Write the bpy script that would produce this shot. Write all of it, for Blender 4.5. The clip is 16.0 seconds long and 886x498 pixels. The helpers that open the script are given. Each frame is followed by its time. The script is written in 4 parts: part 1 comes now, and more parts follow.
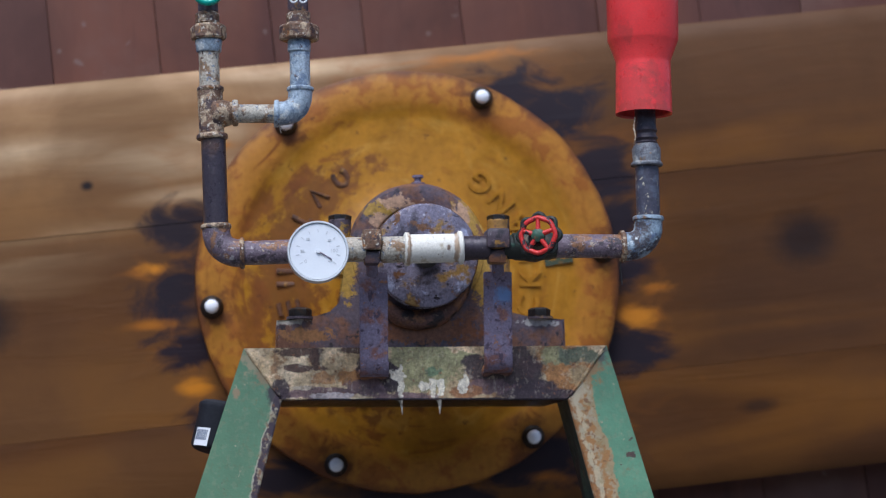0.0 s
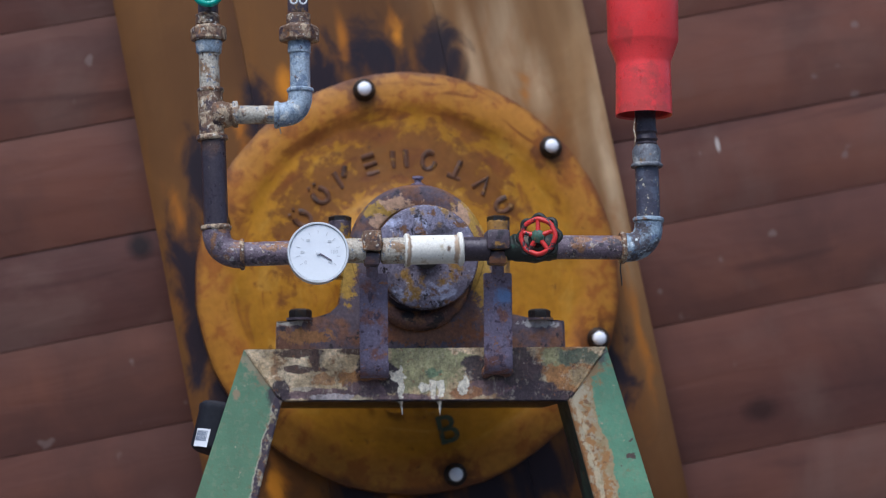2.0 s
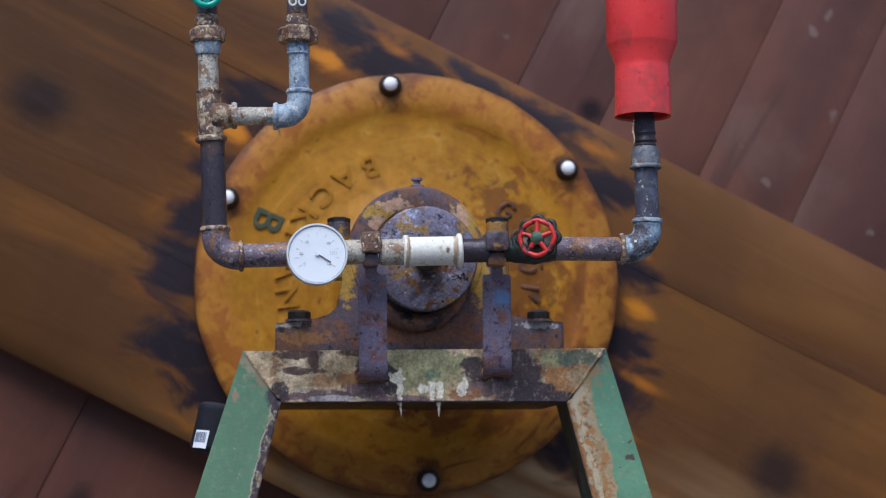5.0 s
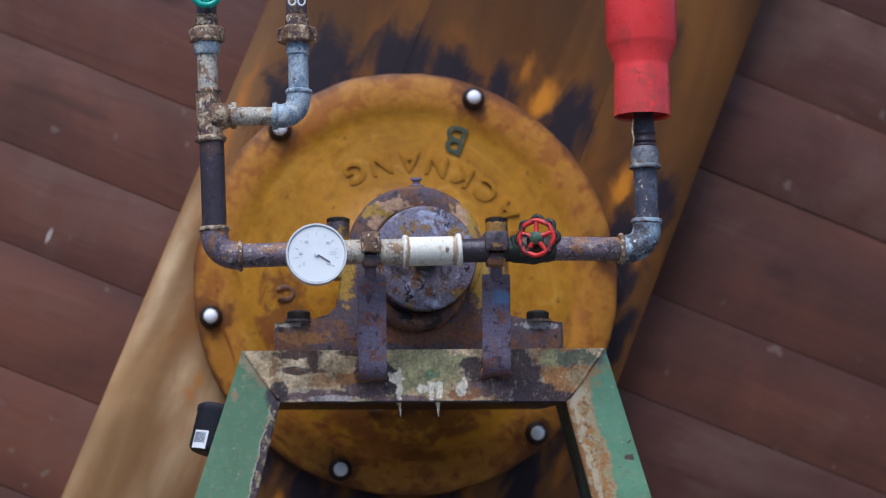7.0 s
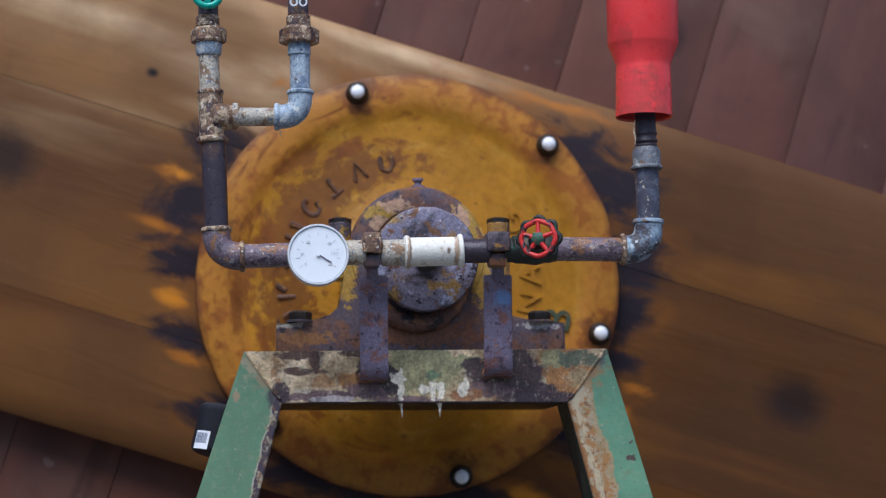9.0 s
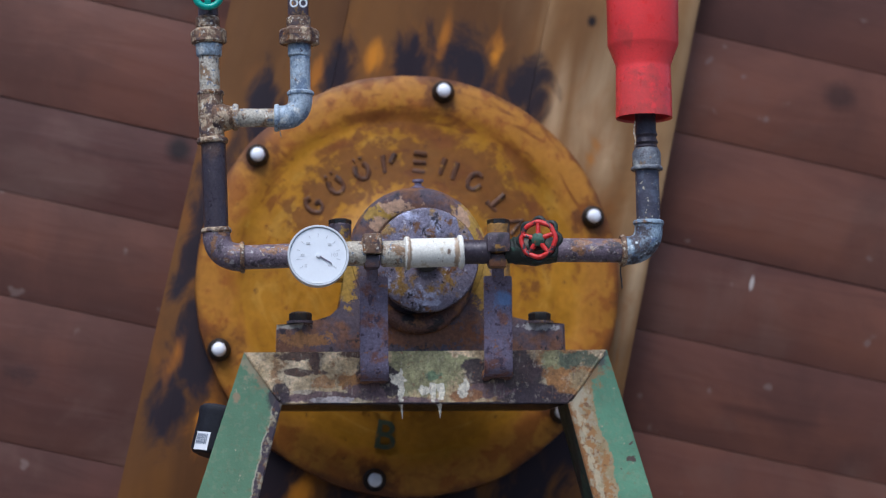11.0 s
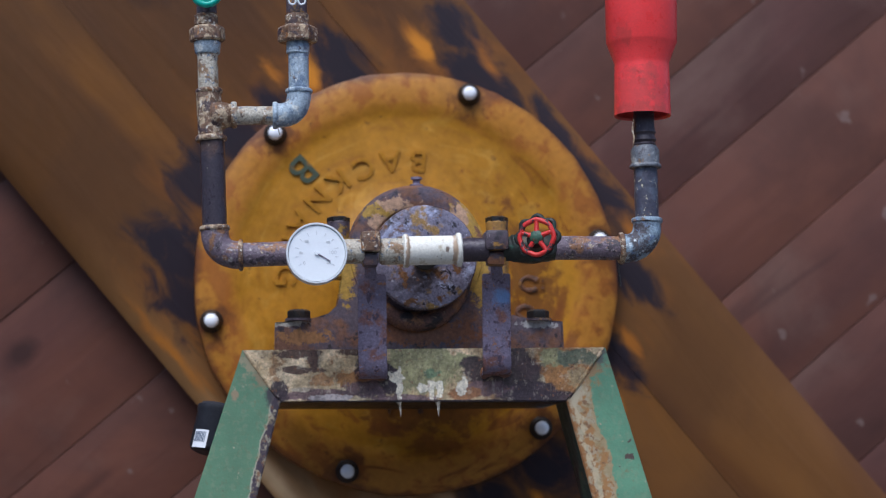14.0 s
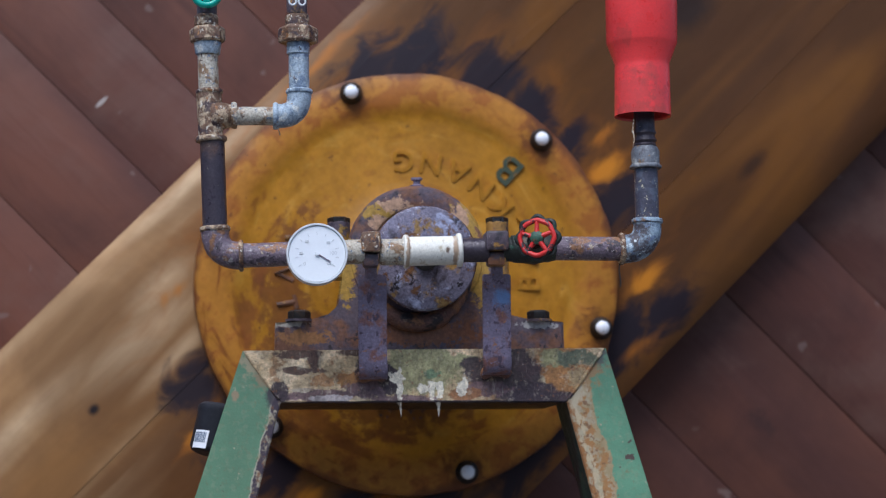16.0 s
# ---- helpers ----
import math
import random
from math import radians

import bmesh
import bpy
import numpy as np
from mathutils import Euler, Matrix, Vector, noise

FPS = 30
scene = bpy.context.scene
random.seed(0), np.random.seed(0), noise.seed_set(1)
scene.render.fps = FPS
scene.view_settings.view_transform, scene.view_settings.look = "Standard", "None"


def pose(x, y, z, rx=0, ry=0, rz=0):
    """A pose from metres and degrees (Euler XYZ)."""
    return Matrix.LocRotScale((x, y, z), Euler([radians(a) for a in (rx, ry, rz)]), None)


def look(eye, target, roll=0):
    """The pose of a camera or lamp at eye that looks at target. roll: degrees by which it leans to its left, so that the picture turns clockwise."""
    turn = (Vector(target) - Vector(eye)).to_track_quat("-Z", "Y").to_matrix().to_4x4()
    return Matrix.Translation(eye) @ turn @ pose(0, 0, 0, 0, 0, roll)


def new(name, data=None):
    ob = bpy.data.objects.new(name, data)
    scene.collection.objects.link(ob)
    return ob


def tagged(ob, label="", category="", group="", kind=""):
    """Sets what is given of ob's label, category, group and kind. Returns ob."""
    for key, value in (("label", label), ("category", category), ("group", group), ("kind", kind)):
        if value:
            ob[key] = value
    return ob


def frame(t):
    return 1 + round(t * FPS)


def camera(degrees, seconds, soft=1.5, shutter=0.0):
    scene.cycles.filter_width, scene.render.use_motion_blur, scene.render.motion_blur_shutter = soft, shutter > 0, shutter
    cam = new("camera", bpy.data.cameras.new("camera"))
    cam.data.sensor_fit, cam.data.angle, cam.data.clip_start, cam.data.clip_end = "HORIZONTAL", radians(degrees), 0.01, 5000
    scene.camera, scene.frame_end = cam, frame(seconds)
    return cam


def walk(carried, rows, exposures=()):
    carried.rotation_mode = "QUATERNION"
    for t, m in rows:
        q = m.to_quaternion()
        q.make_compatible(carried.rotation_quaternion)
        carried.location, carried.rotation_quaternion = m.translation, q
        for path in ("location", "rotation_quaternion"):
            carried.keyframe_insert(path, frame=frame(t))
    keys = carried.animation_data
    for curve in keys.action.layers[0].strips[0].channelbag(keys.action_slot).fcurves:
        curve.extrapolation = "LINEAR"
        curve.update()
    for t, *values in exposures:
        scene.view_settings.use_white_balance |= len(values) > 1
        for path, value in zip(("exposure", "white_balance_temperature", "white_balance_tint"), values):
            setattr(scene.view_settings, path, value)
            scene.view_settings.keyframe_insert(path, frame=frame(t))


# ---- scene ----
H = 1.45                     # height of the drum's axis
EYE, ROLL = (-0.2639, -3.6098, 1.0821), -0.610
TURN = 42.592                # degrees a second, clockwise as the camera sees it

cam = camera(25.0, 16.0, soft=1.2, shutter=0.22)
cam.data.dof.use_dof, cam.data.dof.focus_distance, cam.data.dof.aperture_fstop = True, 3.15, 2.6
walk(cam, [
    (0.0, look(EYE, (0.02236, -0.44427, 1.45330), ROLL)),
    (0.5, look(EYE, (0.02372, -0.44453, 1.45445), ROLL)),
    (1.0, look(EYE, (0.02372, -0.44453, 1.45445), ROLL)),
    (1.5, look(EYE, (0.02354, -0.44454, 1.45463), ROLL)),
    (2.0, look(EYE, (0.02227, -0.44449, 1.45519), ROLL)),
    (2.5, look(EYE, (0.02218, -0.44448, 1.45519), ROLL)),
    (3.0, look(EYE, (0.02209, -0.44455, 1.45582), ROLL)),
    (3.5, look(EYE, (0.02209, -0.44456, 1.45591), ROLL)),
    (4.0, look(EYE, (0.02218, -0.44460, 1.45618), ROLL)),
    (6.5, look(EYE, (0.02642, -0.44532, 1.45901), ROLL)),
    (7.0, look(EYE, (0.02489, -0.44499, 1.45741), ROLL)),
    (7.5, look(EYE, (0.02372, -0.44487, 1.45733), ROLL)),
    (8.0, look(EYE, (0.02372, -0.44487, 1.45733), ROLL)),
    (8.5, look(EYE, (0.02381, -0.44488, 1.45733), ROLL)),
    (9.0, look(EYE, (0.02227, -0.44486, 1.45833), ROLL)),
    (11.5, look(EYE, (0.02200, -0.44503, 1.45995), ROLL)),
    (12.0, look(EYE, (0.02164, -0.44500, 1.45996), ROLL)),
    (12.5, look(EYE, (0.02110, -0.44487, 1.45933), ROLL)),
    (13.0, look(EYE, (0.02209, -0.44489, 1.45869), ROLL)),
    (13.5, look(EYE, (0.02273, -0.44479, 1.45743), ROLL)),
    (14.0, look(EYE, (0.02453, -0.44482, 1.45624), ROLL)),
    (14.5, look(EYE, (0.02570, -0.44495, 1.45650), ROLL)),
    (15.0, look(EYE, (0.02453, -0.44475, 1.45570), ROLL)),
    (15.5, look(EYE, (0.02444, -0.44487, 1.45678), ROLL)),
    (16.0, look(EYE, (0.02408, -0.44488, 1.45714), ROLL)),
], exposures=[(0.0, 1.03, 5820, 10), (16.0, 1.03, 5820, 10)])

# ---- light: an overcast sky, brightest high up behind the camera ----
world = bpy.data.worlds.new("world")
scene.world = world
world.use_nodes = True
wn = world.node_tree
sky = wn.nodes.new("ShaderNodeTexSky")
sky.sky_type, sky.sun_disc = "NISHITA", False
sky.sun_elevation, sky.sun_rotation = radians(57), radians(153)
wn.links.new(sky.outputs[0], wn.nodes["Background"].inputs[0])
wn.nodes["Background"].inputs[1].default_value = 0.068
sun = new("sun", bpy.data.lights.new("sun", "SUN"))
sun.data.energy, sun.data.angle, sun.data.color = 1.8, radians(40), (1.0, 0.97, 0.965)
sun.matrix_basis = look((-1.7, -3.3, 6.8), (0, 0, 1.0))


# ---- materials ----
def nodes_of(name, rough=0.6, metal=0.0):
    m = bpy.data.materials.new(name)
    m.use_nodes = True
    t = m.node_tree
    b = t.nodes["Principled BSDF"]
    b.inputs["Roughness"].default_value, b.inputs["Metallic"].default_value = rough, metal
    return m, t, b


def put(t, kind, **sockets):
    n = t.nodes.new(kind)
    for key, v in sockets.items():
        k = int(key[1:]) if key[0] == "i" and key[1:].isdigit() else key
        if hasattr(v, "is_output"):
            t.links.new(v, n.inputs[k])
        else:
            n.inputs[k].default_value = v
    return n


def coords(t, stretch=(1, 1, 1), shift=0.0, own=True):
    c = t.nodes.new("ShaderNodeTexCoord").outputs["Object"]
    v = put(t, "ShaderNodeVectorMath", i0=c, i1=stretch)
    v.operation = "MULTIPLY"
    if not own:
        return v.outputs[0]
    r = t.nodes.new("ShaderNodeObjectInfo").outputs["Random"]
    k = put(t, "ShaderNodeMath", i0=r, i1=37.0)
    k.operation = "MULTIPLY_ADD"
    k.inputs[2].default_value = shift
    w = put(t, "ShaderNodeVectorMath", i0=v.outputs[0], i1=k.outputs[0])
    return w.outputs[0]


def cloud(t, vec, scale, lo, hi, detail=6.0, rough=0.6, warp=0.0):
    """A mask from noise, 0 below lo and 1 above hi."""
    n = put(t, "ShaderNodeTexNoise", Vector=vec, Scale=scale, Detail=detail, Roughness=rough, Distortion=warp)
    m = put(t, "ShaderNodeMapRange", i0=n.outputs[0], i1=lo, i2=hi)
    m.interpolation_type = "SMOOTHSTEP"
    return m.outputs[0]


def blend(t, fac, a, b, how="MIX"):
    n = t.nodes.new("ShaderNodeMix")
    n.data_type, n.blend_type = "RGBA", how
    for k, v in ((0, fac), (6, a), (7, b)):
        if hasattr(v, "is_output"):
            t.links.new(v, n.inputs[k])
        else:
            n.inputs[k].default_value = v if k == 0 else (*v, 1)
    return n.outputs[2]


def calc(t, how, a, b=0.0, c=0.0):
    n = put(t, "ShaderNodeMath", i0=a, i1=b, i2=c)
    n.operation = how
    return n.outputs[0]


def relief(t, b, height, strength, distance=0.002):
    n = put(t, "ShaderNodeBump", Strength=strength, Distance=distance, Height=height)
    t.links.new(n.outputs[0], b.inputs["Normal"])


def worn(name, base, layers, rough=0.6, metal=0.0, bump=0.4, grain=0.12, size=260.0, own=True):
    """Paint or metal with layers of wear (colour, scale, lo, hi) over it, and a fine grain."""
    m, t, b = nodes_of(name, rough, metal)
    v = coords(t, own=own)
    col = base
    for i, (c, s, lo, hi) in enumerate(layers):
        shifted = put(t, "ShaderNodeVectorMath", i0=v, i1=(3.1 * i, 1.7 * i, 5.3 * i)).outputs[0]
        col = blend(t, cloud(t, shifted, s, lo, hi, 8.0, 0.62, 0.3), col, c)
    fine = put(t, "ShaderNodeTexNoise", Vector=v, Scale=size, Detail=4.0, Roughness=0.7).outputs[0]
    dark = put(t, "ShaderNodeMapRange", i0=fine, i1=0.3, i2=0.7, i3=1 - 2 * grain, i4=1 + grain)
    grey = put(t, "ShaderNodeCombineColor", i0=dark.outputs[0], i1=dark.outputs[0], i2=dark.outputs[0])
    col = blend(t, 1.0, col, grey.outputs[0], "MULTIPLY")
    t.links.new(col, b.inputs["Base Color"])
    mid = put(t, "ShaderNodeTexNoise", Vector=v, Scale=size / 6, Detail=6.0, Roughness=0.65).outputs[0]
    rr = put(t, "ShaderNodeMapRange", i0=mid, i1=0.3, i2=0.7, i3=max(rough - 0.15, 0.08), i4=min(rough + 0.15, 1))
    t.links.new(rr.outputs[0], b.inputs["Roughness"])
    relief(t, b, calc(t, "MULTIPLY_ADD", mid, 2.0, fine), bump)
    return m


def parted(t, raw):
    n = put(t, "ShaderNodeSeparateXYZ", i0=raw)
    return n.outputs[0], n.outputs[2]


def patch(t, raw, cx, cz, rx, rz, ragged=0.5, size=25.0, soft=0.12, detail=9.0, rough=0.72):
    """A stain with a ragged edge round (cx, cz), rx by rz across."""
    x, z = parted(t, raw)
    dx = calc(t, "MULTIPLY", calc(t, "SUBTRACT", x, cx), 1 / rx)
    dz = calc(t, "MULTIPLY", calc(t, "SUBTRACT", z, cz), 1 / rz)
    d = calc(t, "SQRT", calc(t, "ADD", calc(t, "MULTIPLY", dx, dx), calc(t, "MULTIPLY", dz, dz)))
    n = put(t, "ShaderNodeTexNoise", Vector=raw, Scale=size, Detail=detail, Roughness=rough).outputs[0]
    d = calc(t, "MULTIPLY_ADD", calc(t, "SUBTRACT", n, 0.5), 4 * ragged, d)
    m = put(t, "ShaderNodeMapRange", i0=d, i1=1 + soft, i2=1 - soft)
    return m.outputs[0]


def blobs(t, raw, places, field, uneven, lo, hi):
    """A mask of soft stains that run into each other, broken up by a noise field."""
    x, z = parted(t, raw)
    total = None
    for cx, cz, rx, rz in places:
        dx = calc(t, "MULTIPLY", calc(t, "SUBTRACT", x, cx), 1 / rx)
        dz = calc(t, "MULTIPLY", calc(t, "SUBTRACT", z, cz), 1 / rz)
        near = calc(t, "SUBTRACT", 1.35, calc(t, "SQRT", calc(t, "ADD", calc(t, "MULTIPLY", dx, dx), calc(t, "MULTIPLY", dz, dz))))
        total = near if total is None else calc(t, "MAXIMUM", total, near)
    total = calc(t, "MAXIMUM", total, -1.0)
    m = put(t, "ShaderNodeMapRange", i0=calc(t, "MULTIPLY_ADD", calc(t, "SUBTRACT", field, 0.5), uneven, total), i1=lo, i2=hi)
    m.interpolation_type = "SMOOTHSTEP"
    return m.outputs[0]


def radius(t, raw):
    x, z = parted(t, raw)
    return calc(t, "SQRT", calc(t, "ADD", calc(t, "MULTIPLY", x, x), calc(t, "MULTIPLY", z, z)))


# stains on the beam round the flange: place along and across the boards, half length, half width
ORANGE = ((0.412, -0.112, 0.050, 0.030), (0.315, -0.305, 0.085, 0.035), (0.46, -0.06, 0.06, 0.016), (0.21, -0.385, 0.07, 0.02), (-0.400, -0.150, 0.065, 0.026),
          (-0.455, 0.070, 0.05, 0.022), (-0.33, -0.250, 0.07, 0.022), (-0.47, -0.03, 0.07, 0.016), (0.14, 0.408, 0.16, 0.018), (-0.30, 0.285, 0.05, 0.018), (-0.20, -0.385, 0.08, 0.02))
INKY = ((0.235, 0.345, 0.10, 0.050), (0.325, 0.275, 0.10, 0.065), (0.385, 0.165, 0.075, 0.075), (0.405, 0.06, 0.045, 0.07), (-0.395, 0.125, 0.075, 0.060), (-0.420, 0.015, 0.090, 0.050),
        (-0.410, -0.080, 0.090, 0.045), (-0.355, -0.205, 0.075, 0.045), (0.385, -0.168, 0.10, 0.050), (0.41, -0.03, 0.055, 0.035), (0.195, -0.355, 0.12, 0.055), (-0.05, -0.395, 0.20, 0.045), (-0.25, -0.325, 0.10, 0.045), (0.30, -0.375, 0.10, 0.035))
EMBER = ((0.414, -0.115, 0.036, 0.028), (-0.405, -0.150, 0.05, 0.020), (-0.455, 0.072, 0.035, 0.016), (0.31, -0.308, 0.055, 0.022))
# wet sheen painted as pale streaks, measured the same way
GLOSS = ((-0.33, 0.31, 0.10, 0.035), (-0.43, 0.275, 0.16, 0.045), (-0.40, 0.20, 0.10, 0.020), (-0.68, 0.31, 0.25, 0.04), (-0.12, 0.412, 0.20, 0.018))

def wood(name, pale, dark, along, stained, knots=()):
    """Wet old boards: soft grain along one axis (0 x, 2 z), dark iron stain and orange rust round the flange."""
    m, t, b = nodes_of(name, 0.5)
    b.inputs["Specular IOR Level"].default_value = 0.2
    stretch = [7.0, 7.0, 7.0]
    stretch[along] = 1.1
    v = coords(t, stretch)
    raw = coords(t, own=False)
    broad = cloud(t, v, 0.55, 0.28, 0.74, 3.0, 0.45, 0.6)
    lines = cloud(t, v, 3.2, 0.38, 0.75, 5.0, 0.55, 0.7)
    blotch = cloud(t, coords(t), 3.6, 0.36, 0.68, 5.0, 0.58, 0.4)
    grain = cloud(t, v, 14.0, 0.42, 0.72, 4.0, 0.6, 0.3)
    col = blend(t, broad, dark, pale)
    if stained:
        x, z = parted(t, raw)
        warp = put(t, "ShaderNodeTexNoise", Vector=v, Scale=0.5, Detail=3.0, Roughness=0.5, Distortion=1.0).outputs[0]
        # the board's end is paler; its sky-lit upper edge is painted in too
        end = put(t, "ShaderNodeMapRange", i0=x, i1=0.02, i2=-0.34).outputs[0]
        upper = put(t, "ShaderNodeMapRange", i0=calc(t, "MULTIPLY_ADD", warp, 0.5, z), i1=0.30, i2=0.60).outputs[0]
        lit_edge = put(t, "ShaderNodeMapRange", i0=calc(t, "MULTIPLY_ADD", warp, 0.08, z), i1=0.40, i2=0.45, i4=0.62).outputs[0]
        lit_edge = calc(t, "MULTIPLY", lit_edge, put(t, "ShaderNodeMapRange", i0=x, i1=0.5, i2=0.1).outputs[0])
        bright = calc(t, "MAXIMUM", calc(t, "MULTIPLY", end, upper), lit_edge)
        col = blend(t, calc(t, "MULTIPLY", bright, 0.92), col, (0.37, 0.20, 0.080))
        # pale streaks that put the wet sheen into the colour
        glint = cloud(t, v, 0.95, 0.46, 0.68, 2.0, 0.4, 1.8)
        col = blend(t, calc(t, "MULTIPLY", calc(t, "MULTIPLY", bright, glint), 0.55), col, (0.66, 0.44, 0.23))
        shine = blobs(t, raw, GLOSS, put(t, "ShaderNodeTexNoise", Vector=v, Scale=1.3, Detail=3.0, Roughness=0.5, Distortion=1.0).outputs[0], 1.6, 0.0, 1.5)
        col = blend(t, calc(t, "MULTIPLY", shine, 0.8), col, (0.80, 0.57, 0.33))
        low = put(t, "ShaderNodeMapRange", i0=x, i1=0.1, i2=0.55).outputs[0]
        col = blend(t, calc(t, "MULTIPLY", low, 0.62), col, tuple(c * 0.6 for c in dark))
        amber = cloud(t, v, 0.8, 0.5, 0.72, 3.0, 0.5, 0.8)
        col = blend(t, calc(t, "MULTIPLY", amber, 0.45), col, (0.27, 0.105, 0.016))
    col = blend(t, calc(t, "MULTIPLY", lines, 0.14), col, tuple(c * 0.4 for c in dark))
    col = blend(t, calc(t, "MULTIPLY", grain, 0.12), col, tuple(c * 1.7 for c in dark))
    col = blend(t, calc(t, "MULTIPLY", blotch, 0.42 if stained else 0.58), col, tuple(c * 0.6 for c in dark))
    if not stained:
        pale_wear = cloud(t, coords(t, shift=8.0), 2.4, 0.52, 0.7, 6.0, 0.6, 0.5)
        col = blend(t, calc(t, "MULTIPLY", pale_wear, 0.42), col, (0.17, 0.10, 0.077))
        scuff = cloud(t, v, 1.6, 0.62, 0.72, 3.0, 0.5, 0.4)
        col = blend(t, calc(t, "MULTIPLY", scuff, 0.5), col, tuple(c * 0.45 for c in dark))
        fleck = cloud(t, coords(t, (6.0, 6.0, 6.0), 3.0), 3.0, 0.70, 0.74, 2.0, 0.5)
        col = blend(t, calc(t, "MULTIPLY", fleck, 0.55), col, (0.20, 0.14, 0.12))
    else:
        wv = put(t, "ShaderNodeVectorMath", i0=raw, i1=(9.0, 9.0, 17.0))
        wv.operation = "MULTIPLY"
        r = radius(t, raw)
        n1 = put(t, "ShaderNodeTexNoise", Vector=wv.outputs[0], Scale=1.0, Detail=6.0, Roughness=0.62, Distortion=0.8).outputs[0]
        n2 = put(t, "ShaderNodeTexNoise", Vector=wv.outputs[0], Scale=0.8, Detail=4.0, Roughness=0.55, Distortion=1.2).outputs[0]
        wide = put(t, "ShaderNodeMapRange", i0=r, i1=0.37, i2=0.62, i3=0.16, i4=-0.2).outputs[0]
        rusty = put(t, "ShaderNodeMapRange", i0=calc(t, "ADD", n2, wide), i1=0.52, i2=0.9).outputs[0]
        col = blend(t, calc(t, "MULTIPLY", rusty, 0.65), col, (0.25, 0.083, 0.011))
        col = blend(t, calc(t, "MULTIPLY", blobs(t, raw, INKY, n1, 2.8, 0.22, 1.0), 0.94), col, (0.014, 0.0115, 0.019))
        col = blend(t, calc(t, "MULTIPLY", blobs(t, raw, ORANGE, n2, 2.4, 0.45, 1.5), 0.8), col, (0.43, 0.145, 0.014))
        col = blend(t, calc(t, "MULTIPLY", blobs(t, raw, EMBER, n2, 2.0, 0.35, 1.2), 0.9), col, (0.58, 0.21, 0.015))
    for cx, cz, rx, rz, tone in knots:
        col = blend(t, calc(t, "MULTIPLY", patch(t, raw, cx, cz, rx, rz, 0.25, 30.0, 0.5), tone), col, (0.014, 0.009, 0.009))
    t.links.new(col, b.inputs["Base Color"])
    rr = put(t, "ShaderNodeMapRange", i0=blotch, i3=0.38, i4=0.62)
    t.links.new(rr.outputs[0], b.inputs["Roughness"])
    relief(t, b, calc(t, "MULTIPLY_ADD", lines, 0.4, broad), 0.3, 0.004)
    return m


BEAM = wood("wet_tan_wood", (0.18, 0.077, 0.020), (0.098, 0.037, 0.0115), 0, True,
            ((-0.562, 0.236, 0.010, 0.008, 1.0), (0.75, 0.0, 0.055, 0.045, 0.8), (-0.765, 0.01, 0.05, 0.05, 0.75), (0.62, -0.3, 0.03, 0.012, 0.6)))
HEAD = wood("dark_red_wood", (0.160, 0.062, 0.038), (0.090, 0.038, 0.030), 2, False,
            ((-0.17, -0.469, 0.022, 0.02, 0.9), (0.36, 0.62, 0.02, 0.03, 0.6), (-0.55, 0.75, 0.025, 0.03, 0.6)))


BOLTS = ((21.5, 0.362), (81.3, 0.361), (141.6, 0.364), (201.2, 0.361), (261.3, 0.36), (321.1, 0.361))     # angle and radius on the flange


